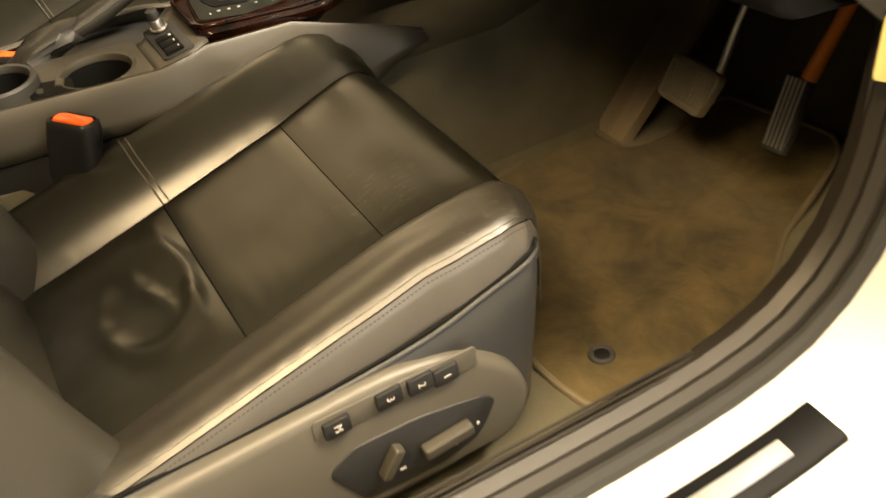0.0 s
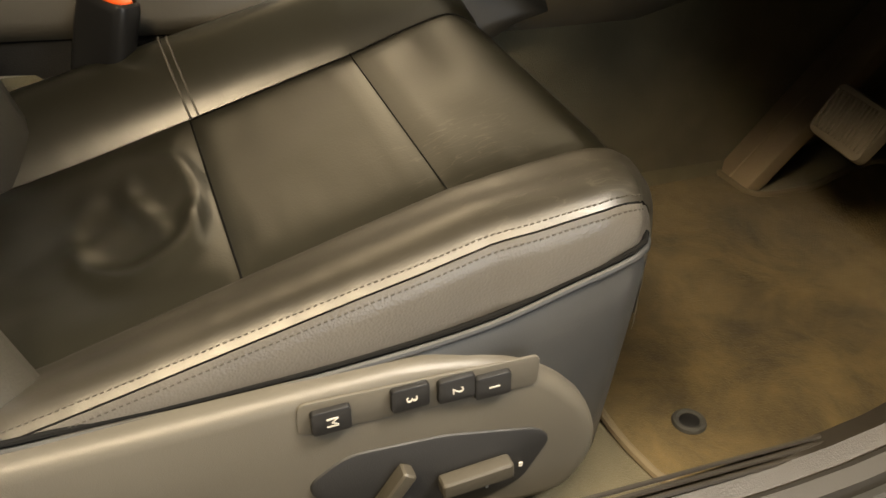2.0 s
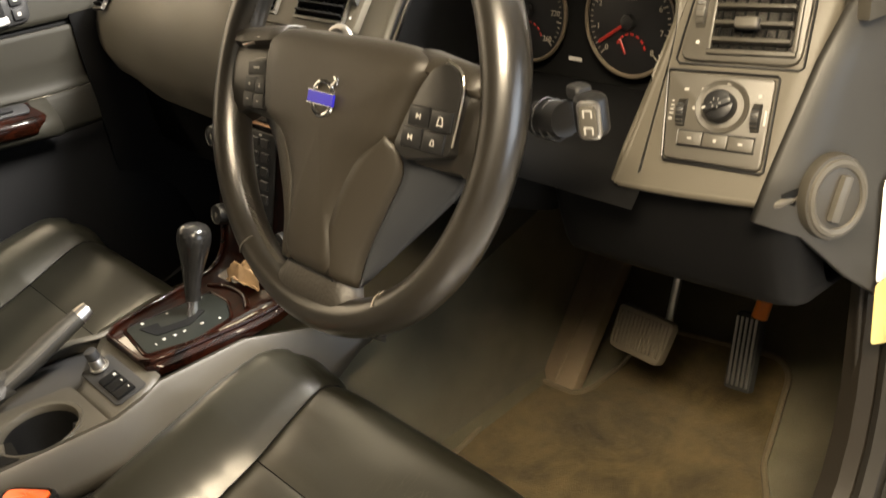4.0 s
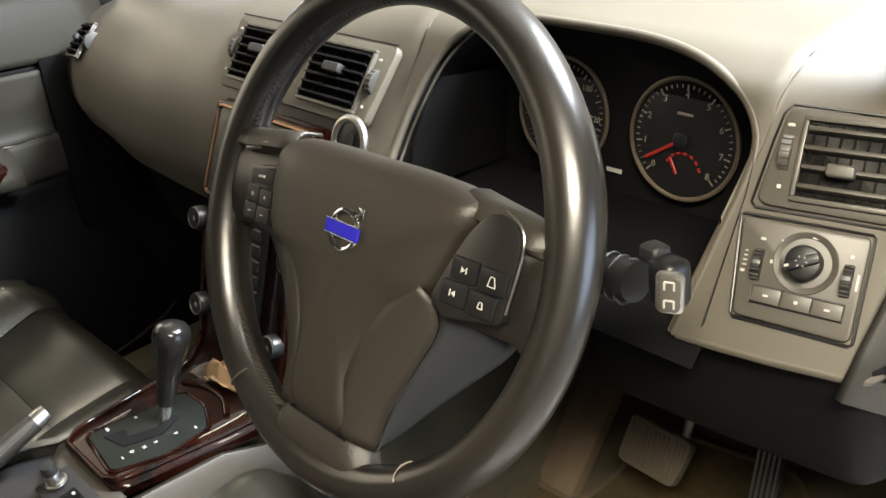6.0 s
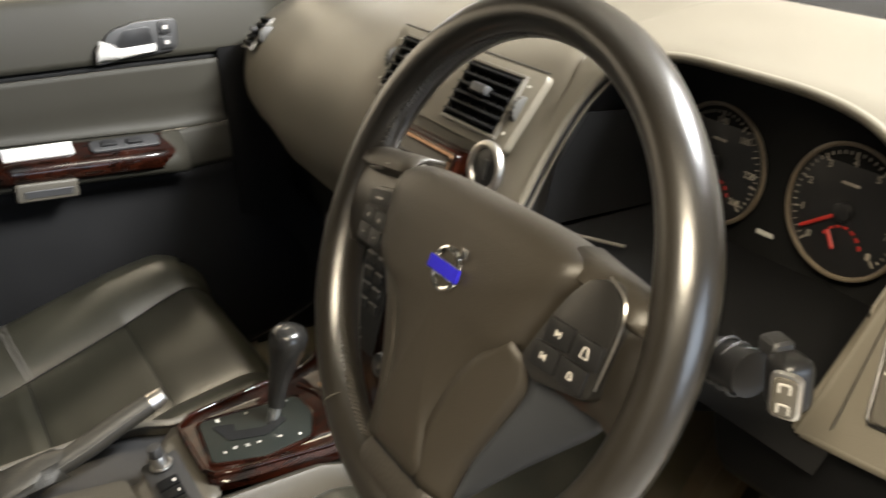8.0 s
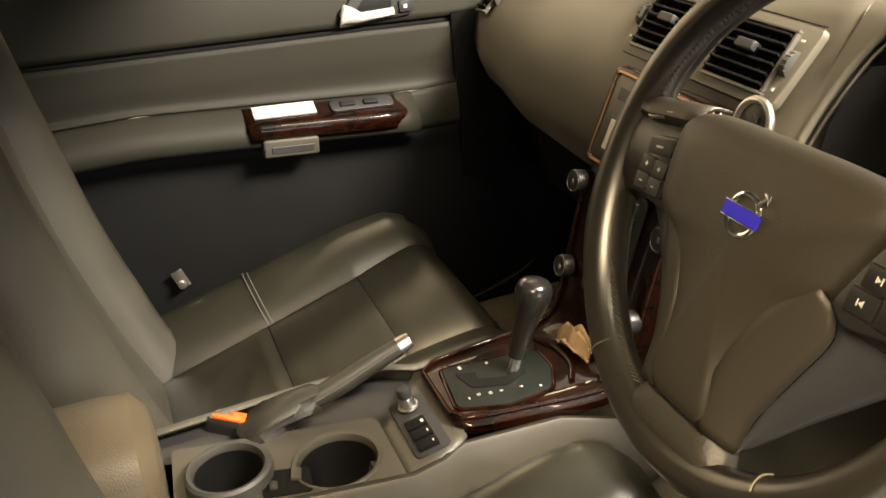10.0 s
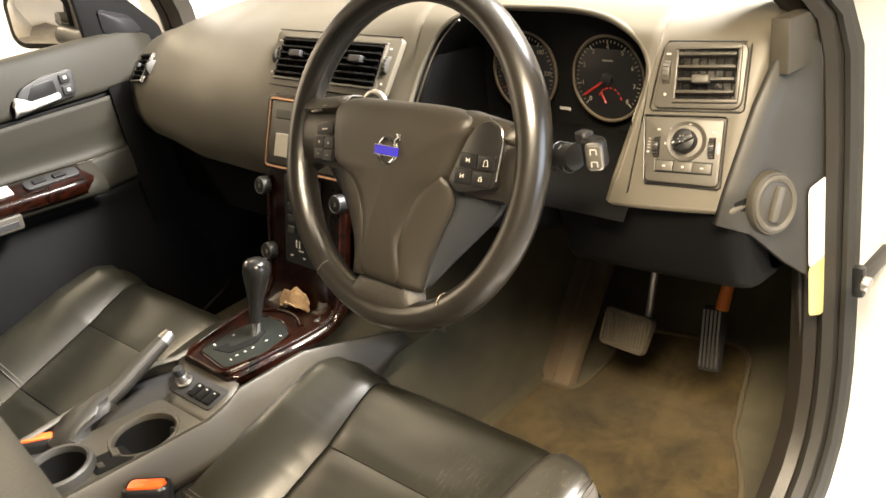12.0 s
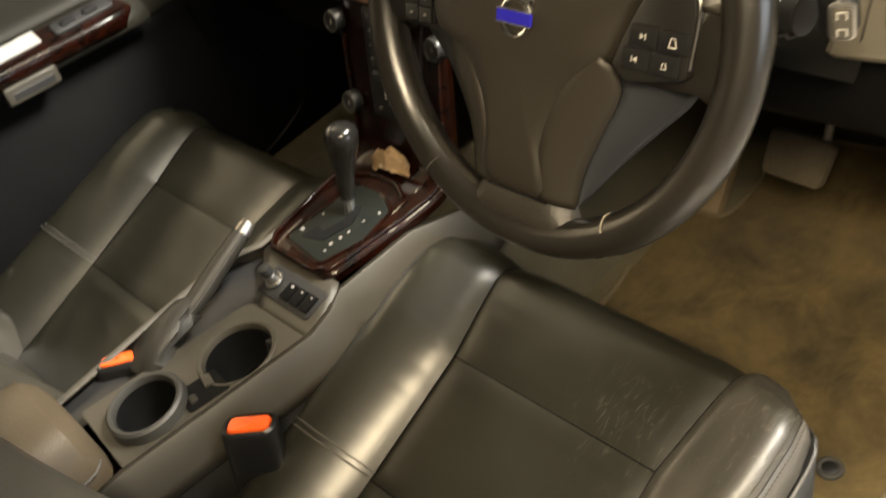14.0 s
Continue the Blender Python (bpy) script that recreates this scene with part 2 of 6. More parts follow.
def cr(pts, n):
    """Smooth curve through pts, n points, evenly by chord length."""
    P = [np.array(p, float) for p in pts]
    d = [0.0]
    for a, b in zip(P, P[1:]):
        d.append(d[-1] + max(1e-6, float(np.linalg.norm(b - a))))
    out = []
    for s in np.linspace(0, d[-1], n):
        i = min(len(P) - 2, max(0, int(np.searchsorted(d, s, side="right")) - 1))
        h = d[i + 1] - d[i]
        t = (s - d[i]) / h
        m0 = (P[i + 1] - P[i - 1]) / (d[i + 1] - d[i - 1]) * h if i > 0 else P[i + 1] - P[i]
        m1 = (P[i + 2] - P[i]) / (d[i + 2] - d[i]) * h if i + 2 < len(P) else P[i + 1] - P[i]
        out.append((2 * t**3 - 3 * t**2 + 1) * P[i] + (t**3 - 2 * t**2 + t) * m0 + (-2 * t**3 + 3 * t**2) * P[i + 1] + (t**3 - t**2) * m1)
    return out


def finish(name, verts, faces, mat, parent=None, label="", smooth=True, mats=None, sharp=35):
    me = bpy.data.meshes.new(name)
    me.from_pydata([tuple(v) for v in verts], [], faces)
    bm = bmesh.new()
    bm.from_mesh(me)
    bmesh.ops.remove_doubles(bm, verts=bm.verts, dist=1e-6)
    bmesh.ops.recalc_face_normals(bm, faces=bm.faces)
    bm.to_mesh(me)
    bm.free()
    me.materials.append(mat)
    if smooth:
        me.shade_smooth()
        me.set_sharp_from_angle(angle=radians(sharp))
    ob = new(name, me)
    ob.parent = parent
    if label:
        ob["label"] = label
    return ob


def part(name, bm, mat, parent=None, label="", sharp=35):
    me = bpy.data.meshes.new(name)
    bmesh.ops.recalc_face_normals(bm, faces=bm.faces)
    bm.to_mesh(me)
    bm.free()
    me.materials.append(mat)
    me.shade_smooth()
    me.set_sharp_from_angle(angle=radians(sharp))
    ob = new(name, me)
    ob.parent = parent
    if label:
        ob["label"] = label
    return ob


def thing(name, label, category, group="", kind=""):
    return tagged(new(name), label, category, group, kind)


def loft(name, secs, mat, parent=None, label="", closed=False, caps=False, thick=0.0, sharp=40):
    """A skin over sections with equal numbers of points. thick: solid by an inner offset."""
    n, k = len(secs[0]), len(secs)
    verts = [tuple(p) for s in secs for p in s]
    faces = []
    for i in range(k - 1):
        for j in range(n if closed else n - 1):
            a, b = i * n + j, i * n + (j + 1) % n
            faces.append((a, b, b + n, a + n))
    if caps:
        faces += [tuple(range(n)), tuple(range((k - 1) * n, k * n))]
    ob = finish(name, verts, faces, mat, parent, label, sharp=sharp)
    if thick:
        md = ob.modifiers.new("thickness", "SOLIDIFY")
        md.thickness, md.offset = abs(thick), -1 if thick > 0 else 1
    return ob


def rbox(sx, sy, sz, bev=0.004, seg=2, m=None, top=(1, 1)):
    """A box with rounded edges; top scales its upper face."""
    bm = bmesh.new()
    bmesh.ops.create_cube(bm, size=1)
    for v in bm.verts:
        v.co = V((v.co.x * sx, v.co.y * sy, v.co.z * sz))
        if v.co.z > 0:
            v.co.x, v.co.y = v.co.x * top[0], v.co.y * top[1]
    if bev:
        bmesh.ops.bevel(bm, geom=bm.edges[:], offset=bev, segments=seg, affect="EDGES", profile=0.6, clamp_overlap=True)
    if m is not None:
        bm.transform(m)
    return bm


def plate(outline, depth, bev=0.002, m=None, seg=2):
    """A plate of a 2D outline, from z = 0 up to depth, with rounded upper edges."""
    bm = bmesh.new()
    vs = [bm.verts.new((x, y, 0)) for x, y in outline]
    f = bm.faces.new(vs)
    r = bmesh.ops.extrude_face_region(bm, geom=[f])
    up = [g for g in r["geom"] if isinstance(g, bmesh.types.BMVert)]
    for v in up:
        v.co.z += depth
    bm.normal_update()
    if bev:
        es = [e for e in bm.edges if all(abs(v.co.z - depth) < 1e-7 for v in e.verts)]
        bmesh.ops.bevel(bm, geom=es, offset=bev, segments=seg, affect="EDGES", profile=0.5, clamp_overlap=True)
    if m is not None:
        bm.transform(m)
    return bm


def rounded(w, h, r, n=5):
    pts = []
    for cx, cy, a0 in ((w / 2 - r, h / 2 - r, 0), (-w / 2 + r, h / 2 - r, 90), (-w / 2 + r, -h / 2 + r, 180), (w / 2 - r, -h / 2 + r, 270)):
        for i in range(n + 1):
            a = radians(a0 + 90 * i / n)
            pts.append((cx + r * math.cos(a), cy + r * math.sin(a)))
    return pts


def round_poly(pts, r, n=4):
    """A polygon with rounded corners."""
    out = []
    k = len(pts)
    for i in range(k):
        p, a, b = V(pts[i]), V(pts[i - 1]), V(pts[(i + 1) % k])
        da, db = (a - p), (b - p)
        q = min(r, da.length * 0.45, db.length * 0.45)
        s, e = p + da.normalized() * q, p + db.normalized() * q
        for j in range(n + 1):
            t = j / n
            out.append(tuple((1 - t) ** 2 * s + 2 * t * (1 - t) * p + t * t * e))
    return out


def disc(r, depth, bev=0.002, m=None, n=32, r2=None):
    return plate([((r) * math.cos(2 * math.pi * i / n), r * math.sin(2 * math.pi * i / n)) for i in range(n)], depth, bev, m)


def ring(name, R, r, mat, parent=None, label="", m=None, nu=48, nv=10, flat=1.0):
    secs = []
    for i in range(nu + 1):
        a = 2 * math.pi * i / nu
        secs.append([(m or Matrix()) @ V(((R + r * math.cos(b)) * math.cos(a), (R + r * math.cos(b)) * math.sin(a), r * flat * math.sin(b)))
                     for b in (2 * math.pi * j / nv for j in range(nv))])
    return loft(name, secs, mat, parent, label, closed=True)


def tube(name, pts, radius, mat, parent=None, label="", n=10, steps=0, flat=1.0, up=V((0, 0, 1))):
    """A tube along pts; radius: one number, or one for each point."""
    k = steps or len(pts)
    P = [V(p) for p in (cr(pts, k) if steps else pts)]
    if hasattr(radius, "__len__"):
        R = [float(x) for x in np.interp(np.linspace(0, 1, k), np.linspace(0, 1, len(radius)), radius)]
    else:
        R = [radius] * k
    secs = []
    for i, p in enumerate(P):
        t = (P[min(i + 1, k - 1)] - P[max(i - 1, 0)]).normalized()
        s = t.cross(up)
        s = s.normalized() if s.length > 1e-4 else t.cross(V((0, 1, 0))).normalized()
        u = s.cross(t)
        secs.append([p + R[i] * (math.cos(a) * s + flat * math.sin(a) * u) for a in (2 * math.pi * j / n for j in range(n))])
    return loft(name, secs, mat, parent, label, closed=True, caps=True)


def axes(origin, xdir, ydir):
    """A pose whose local x and y run along the given directions."""
    x = V(xdir).normalized()
    z = x.cross(V(ydir)).normalized()
    y = z.cross(x)
    return Matrix.Translation(origin) @ Matrix((x, y, z)).transposed().to_4x4()


def text(name, body, size, mat, parent, m, label="", depth=0.0004):
    c = bpy.data.curves.new(name, "FONT")
    c.body, c.size, c.extrude, c.align_x, c.align_y = body, size, depth, "CENTER", "CENTER"
    tmp = new(name + "_curve", c)
    dg = bpy.context.evaluated_depsgraph_get()
    me = bpy.data.meshes.new_from_object(tmp.evaluated_get(dg))
    bpy.data.objects.remove(tmp)
    me.transform(m)
    me.materials.clear()
    me.materials.append(mat)
    ob = new(name, me)
    ob.parent = parent
    if label:
        ob["label"] = label
    return ob


def bars(name, parent, mat, m, rows):
    """Plain bars (x, y, w, h) on the plane of m."""
    for x, y, w, h in rows:
        bm = bmesh.new()
        bmesh.ops.create_cube(bm, size=1, matrix=m @ pose(x, y, 0) @ Matrix.Diagonal((w, h, 0.0008, 1)))
        part(name, bm, mat, parent)

# ---------------------------------------------------------------- garage
def box_sheet(name, lo, hi, mat, label, category):
    c, s = (V(lo) + V(hi)) / 2, V(hi) - V(lo)
    ob = part(name, rbox(*s, bev=0, m=Matrix.Translation(c)), mat, None, label)
    return tagged(ob, label, category, kind="structure")


GZ = -0.36
box_sheet("ground", (-6, -6, GZ - 0.1), (6, 7, GZ), CONCRETE, "grey concrete garage floor", "floor")
box_sheet("wall_north", (-6, 7, GZ), (6, 7.15, 2.75), WALL, "pale painted garage wall", "wall")
box_sheet("wall_south", (-6, -6.15, GZ), (6, -6, 2.75), WALL, "pale painted garage wall", "wall")
box_sheet("wall_east", (6, -6, GZ), (6.15, 7, 2.75), WALL, "pale painted garage wall", "wall")
box_sheet("wall_west", (-3.15, -6, GZ), (-3.0, 7, 2.75), WALL, "pale painted garage wall", "wall")
box_sheet("ceiling", (-6, -6, 2.75), (6, 7, 2.85), WALL, "pale garage ceiling", "ceiling")

# ---------------------------------------------------------------- car shell
# carpeted floor with tunnel and toe board
secs = []
for y, zr in ((-1.0, 0.0), (-0.4, 0.0), (0.0, -0.004), (0.3, -0.006), (0.5, -0.006), (0.57, 0.0), (0.62, 0.025), (0.70, 0.09), (0.78, 0.22), (0.86, 0.36), (0.90, 0.55)):
    tun = 0.22 if y < 0.3 else 0.22 + (y - 0.3) * 0.25
    prof = [(-0.68, 0.05), (-0.64, 0.0), (-0.5, -0.004), (-0.25, -0.004), (-0.14, -0.004), (-0.112, 0.02), (-0.105, tun * 0.6), (-0.08, tun),
            (0.08, tun), (0.105, tun * 0.6), (0.112, 0.02), (0.135, -0.004), (0.25, -0.004), (0.5, -0.004), (0.625, 0.0), (0.66, 0.05)]
    secs.append([V((x, y, max(z, zr - 0.004) if abs(x) > 0.1 else max(z, zr))) for x, z in prof])
tagged(loft("floor", secs, CARPET, None, "worn brown-grey carpet of the car floor", thick=0.01), "worn brown-grey carpet on the car floor", "floor", kind="structure")


def side_curve(x, inset):
    """The door opening's lower front edge, seen from the side: along the sill, round the corner, up the pillar."""
    pts = [(-1.1, 0.085), (-0.6, 0.085), (-0.2, 0.085), (0.1, 0.088), (0.24, 0.115), (0.315, 0.175), (0.352, 0.26), (0.364, 0.38), (0.368, 0.52), (0.366, 0.66), (0.35, 0.76)]
    top = [(0.25, 0.87), (0.05, 1.0), (-0.2, 1.12), (-0.5, 1.19), (-1.1, 1.2)]
    c = cr(pts + top, 70)
    out = []
    for i, p in enumerate(c):
        t = c[min(i + 1, 69)] - c[max(i - 1, 0)]
        t = t / np.linalg.norm(t)
        nrm = np.array((-t[1], t[0]))
        q = p + nrm * inset
        lean = 0 if q[1] < 0.75 else (q[1] - 0.75) * 0.35
        out.append(V((x - lean, q[0], q[1])))
    return out


def opening(sign, name, label):
    body = thing(name, label, "car body", kind="structure")
    S = lambda x, i: [V((sign * p.x, p.y, p.z)) for p in side_curve(x, i)]
    loft("inner_trim", [S(0.655, -0.03), S(0.662, 0.0), S(0.685, 0.012), S(0.70, 0.008), S(0.705, -0.004)], SILLM, body, "brown-grey plastic sill and pillar trim")
    loft("door_seal", [S(0.704, -0.012), S(0.703, 0.010), S(0.712, 0.019), S(0.724, 0.014), S(0.727, 0.0), S(0.727, -0.014)], SEALM, body, "soft grey rubber door seal")
    loft("seal_lip", [S(0.7275, -0.012), S(0.7285, 0.006), S(0.736, 0.009), S(0.742, 0.002), S(0.742, -0.016)], RUBBER, body, "dark rubber lip")
    loft("painted_jamb", [S(0.742, -0.014), S(0.76, -0.016), S(0.80, -0.022), S(0.86, -0.024), S(0.89, -0.04), S(0.90, -0.10), S(0.90, -0.3)], PAINT, body, "glossy white painted door jamb")
    for i in range(3):
        tube("sill_ridge", [V((sign * (0.668 + 0.008 * i), y, 0.0985 + 0.0008 * i)) for y in np.linspace(-0.6, 0.16, 20)], 0.0022, SILLM, body, "raised ridge", n=6)
    return body


shell_r = opening(1, "door_opening_driver", "white painted door opening with grey rubber seal")
shell_l = opening(-1, "door_opening_passenger", "white painted door opening with grey rubber seal")
secs = []
for z, dy in ((0.06, 0.0), (0.4, 0.0), (0.65, 0.0), (0.80, 0.0), (0.86, -0.010), (0.92, -0.026), (1.0, -0.05), (1.08, -0.075), (1.17, -0.105)):
    lean = max(0, z - 0.80) * 0.22
    secs.append([V((x - lean, y + dy, z)) for x, y in cr([(0.645, -0.73), (0.655, -0.67), (0.69, -0.632), (0.74, -0.608), (0.80, -0.598), (0.845, -0.605), (0.862, -0.635), (0.865, -0.73)], 16)])
loft("centre_pillar_trim", secs, PILLAR, shell_r, "smooth light grey centre pillar trim")
part("underbody", rbox(1.44, 2.15, 0.30, 0.02, 2, pose(0, -0.12, GZ + 0.15)), LOWER, shell_r, "dark underbody down to the floor")
outer = [[V((x, y, z + 0.055 * (1 - (x / 0.66) ** 2))) for x in np.linspace(-0.64, 0.64, 13)] for y, z in ((0.04, 1.045), (-0.15, 1.135), (-0.45, 1.205), (-1.1, 1.225), (-1.9, 1.12))]
loft("outer_roof", outer, PAINT, shell_r, "white painted roof skin", thick=-0.004)
roof = []
for y, z in ((0.02, 1.03), (-0.15, 1.115), (-0.45, 1.185), (-1.1, 1.20), (-1.9, 1.1)):
    roof.append([V((x, y, z + 0.03 * (1 - (x / 0.62) ** 2) + (0.0 if abs(x) < 0.6 else -0.01))) for x in np.linspace(-0.62, 0.62, 13)])
tagged(loft("roof", roof, FABRIC, None, "", thick=-0.03), "pale grey fabric headliner under the roof", "car roof", kind="structure")
wind = []
for y, z, w in ((0.95, 0.70, 0.70), (0.6, 0.85, 0.68), (0.25, 0.99, 0.63), (0.03, 1.05, 0.60)):
    wind.append([V((x, y - 0.10 * (x / w) ** 2, z)) for x in np.linspace(-w, w, 13)])
ws = tagged(loft("windscreen", wind, GLASS, None, ""), "clear curved windscreen above the dashboard", "windscreen", kind="structure")
ws.visible_shadow = False
bulk = [[V((x, 0.93 - 0.1 * (x / 0.72) ** 2, z)) for x in np.linspace(-0.74, 0.74, 9)] for z in (-0.1, 0.2, 0.45, 0.71)]
tagged(loft("firewall", bulk, DARK, None, "", thick=0.01), "dark insulated firewall behind the pedals", "firewall", kind="structure")
rear = [[V((x, -1.25 - 0.12 * z, z)) for x in np.linspace(-0.7, 0.7, 5)] for z in (0.0, 0.4, 0.75)]
tagged(loft("rear_bulkhead", rear, DARK, None, "", thick=0.01), "dark rear seat back", "rear seat", kind="structure")
bonnet = [[V((x, y, z - 0.06 * (x / 0.8) ** 2)) for x in np.linspace(-0.8, 0.8, 9)] for y, z in ((0.98, 0.69), (1.4, 0.66), (1.9, 0.58), (2.2, 0.45))]
tagged(loft("bonnet", bonnet, PAINT, None, "", thick=0.02), "white painted car bonnet", "bonnet", kind="structure")
nose = thing("front_body", "plain white painted front wings and nose under the bonnet", "car body", kind="structure")
for sgn in (-1, 1):
    wing = [[V((sgn * a, y, b)) for a, b in cr([(0.795, z - 0.062), (0.835, z - 0.10), (0.86, z - 0.25), (0.865, 0.10), (0.85, GZ + 0.02)], 10)] for y, z in ((0.96, 0.69), (1.4, 0.66), (1.9, 0.58), (2.2, 0.45))]
    loft("front_wing", wing, PAINT, nose, thick=0.012)
front = [[V((x, 2.2 + 0.10 * (1 - (x / 0.86) ** 2) + d, z)) for x in np.linspace(-0.86, 0.86, 9)] for d, z in ((0.0, 0.44), (0.05, 0.30), (0.06, 0.05), (0.02, GZ + 0.02))]
loft("front_bumper", front, PAINT, nose, thick=0.012)

# Kick panels, with the footwell's shadow put into their dark colours.
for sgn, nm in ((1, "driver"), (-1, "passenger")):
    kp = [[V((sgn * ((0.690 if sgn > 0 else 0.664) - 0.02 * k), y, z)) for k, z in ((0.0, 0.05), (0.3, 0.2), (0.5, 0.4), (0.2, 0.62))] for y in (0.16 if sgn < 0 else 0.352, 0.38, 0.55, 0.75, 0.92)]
    tagged(loft("kick_panel_" + nm, kp, SILLM if sgn > 0 else LOWER, None, "", thick=0.006), "carpeted kick panel beside the footwell, darkened for shade", "kick panel", kind="structure")

# ---------------------------------------------------------------- driver's sill details
scuff = thing("sill_scuff_plate", "black sill plate with a bright metal strip on white paint", "sill plate")


def on_sill(x, inset, y0, y1):
    return [p for p in side_curve(x, inset) if y0 <= p.y <= y1 and p.z < 0.2]


def sill_loft(name, rows_, mat, label, y0, y1):
    n = min(len(on_sill(x, i, y0, y1)) for x, i in rows_)
    loft(name, [on_sill(x, i, y0, y1)[:n] for x, i in rows_], mat, scuff, label)


sill_loft("plate", ((0.781, -0.021), (0.783, -0.0135), (0.787, -0.0115), (0.832, -0.0145), (0.836, -0.017), (0.838, -0.024)), LOWER, "black plastic plate", -0.35, 0.235)
sill_loft("strip", ((0.797, -0.0128), (0.799, -0.0100), (0.818, -0.0115), (0.820, -0.0143)), SATIN, "brushed metal strip", -0.30, 0.190)

# ---------------------------------------------------------------- seats
def seat(name, label, sgn, dy, dz, worn):
    """Built about x = 0; sgn +1: outer side towards +x."""
    s = thing(name, label, "car seat", "front seats")
    M = Matrix.Translation((0.369 * sgn, dy, dz)) @ Matrix.Diagonal((sgn, 1, 1, 1))
    path = cr([(-0.50, 0.165), (-0.42, 0.185), (-0.27, 0.232), (-0.11, 0.283), (-0.03, 0.306), (0.0, 0.310), (0.020, 0.302), (0.036, 0.282), (0.044, 0.245), (0.046, 0.16)], 140)
    mid = lambda y: float(np.interp(y, (-0.5, -0.27, -0.11, 0.0, 0.08), (0.142, 0.137, 0.136, 0.152, 0.150)))
    crest = lambda k: float(np.interp(path[k][0] if k < 107 else 0.02, (-0.5, -0.4, -0.25, -0.1, -0.02, 0.02), (0.046, 0.047, 0.042, 0.036, 0.026, 0.008)))
    rise = lambda k: float(np.interp(path[k][0] if k < 107 else 0.02, (-0.5, -0.4, -0.28, -0.2, -0.1, -0.02, 0.02), (0.036, 0.032, 0.025, 0.021, 0.014, 0.004, -0.006)))
    tuckf = lambda k: float(np.interp(path[k][0] + (k > 117) * 0.0009 * (k - 117), (-0.16, -0.08, -0.03, 0.0, 0.02, 0.035, 0.06), (0, 0.004, 0.012, 0.022, 0.034, 0.044, 0.05)))

    def at(k, dx, dn):
        p = path[k]
        t = path[min(k + 1, 139)] - path[max(k - 1, 0)]
        t = t / np.linalg.norm(t)
        return M @ V((dx, p[0] - t[1] * dn, p[1] + t[0] * dn))

    def strip(nm, ks, prof, mat, lab=""):
        return loft(nm, [[at(k, dx, dn) for dx, dn in prof(k)] for k in ks], mat, s, lab)

    def across(k, lo=-1.0, hi=1.0, puff=0.008):
        w = mid(path[k][0])
        ease = min(1, (k - ka) / 5, abs(k - kb) / 5) if k >= ka else 0
        q = lambda u: 0.0009 * max(0, ease) * noise.noise(V((u * 2.2, k * 0.10, 8.0))) * (1 - abs(u) ** 4) + 0.0014 * max(0, ease) * noise.noise(V((u * 0.9, k * 0.33, 2.0))) * abs(u) ** 2 * (1 - abs(u) ** 12)
        return [(w * u, -0.005 + puff * (1 - abs(u) ** 9) + q(u)) for u in np.linspace(lo, hi, 33)]

    ka = min(range(140), key=lambda k: abs(path[k][0] + 0.265))
    kb = min(range(107), key=lambda k: abs(path[k][0] + 0.110))
    end = lambda k, a, b: min(1.0, ((k - a) / 4.0) ** 0.6, ((b - k) / 4.0) ** 0.6) * 0.0022
    yl, zl = [p[0] for p in path[:107]], [p[1] for p in path[:107]]

    def crease(u, y):
        x = u * 0.137
        q = noise.noise(V((x * 12, y * 12, 1.0)))
        e = math.hypot((x + 0.004 + 0.010 * q) / 0.092, (y + 0.328 + 0.008 * q) / 0.052)
        g = math.atan2(y + 0.328, x + 0.004)
        r = 0.0085 * math.exp(-((e - 0.95) / 0.17) ** 2) * (0.55 + 0.45 * math.cos(g - 0.7))
        r += 0.0070 * math.exp(-((y + 0.322 - 0.010 * math.sin(x * 38)) / 0.0085) ** 2) * math.exp(-(x / 0.050) ** 2)
        r -= 0.0060 * math.exp(-(e / 0.75) ** 2)
        r += 0.0035 * noise.noise(V((x * 24, y * 16, 3.0))) * max(0, 1 - abs(u) ** 3)
        return (r - 0.006 * math.exp(-((y + 0.38) / 0.06) ** 2) * (1 - u * u)) * (1.0 if worn else 0.15)

    secs = []
    for y in np.linspace(yl[0], path[ka][0], 46):
        z, w = float(np.interp(y, yl, zl)), mid(y)
        edge = min(1.0, (path[ka][0] - y) / 0.020)
        secs.append([M @ V((w * u, y, z - 0.004 + edge * (0.008 * (1 - abs(u) ** 6) + crease(u, y)))) for u in np.linspace(-1, 1, 41)])
    loft("rear_panel", secs, LEATHER, s, "black leather with deep creases", sharp=80)
    strip("middle_panel", range(ka, kb + 1), lambda k: across(k, puff=0.002 + end(k, ka, kb)), LEATHER)
    strip("front_panel", range(kb, 140), lambda k: across(k, puff=0.002 + end(k, kb, 170)), LEATHER, "black leather with fine creases")

    def bol(k, side):
        w, c, tuck, h = mid(path[k][0]), crest(k), tuckf(k), rise(k)
        if side < 0 or not worn:
            c = c if worn else c * 1.25
            raw = [(w, -0.004), (w + 0.016, c * 0.27), (w + 0.042, c * 0.65), (w + 0.076 - tuck * 0.4, c * 0.97), (w + 0.102 - tuck * 0.8, c * 0.95), (w + 0.118 - tuck, c * 0.64 - 0.004), (w + 0.124 - tuck, c * 0.3 - 0.022)]
        else:
            raw = [(w, -0.004), (w + 0.012, 0.004 + h * 0.12), (w + 0.034 - tuck * 0.2, 0.004 + h * 0.45), (w + 0.060 - tuck * 0.6, 0.005 + h * 0.82), (w + 0.082 - tuck * 0.9, 0.002 + h), (w + 0.096 - tuck, h - 0.006)]
        # small puckers run off both seams
        p1 = 0.0006 * noise.noise(V((k * 0.31, side * 7.0, 1.0))) + 0.0005 * noise.noise(V((k * 0.8, side * 5.0, 4.0)))
        p2 = 0.0008 * noise.noise(V((k * 0.37, side * 9.0, 6.0)))
        rows_ = cr(raw, 18)
        out = []
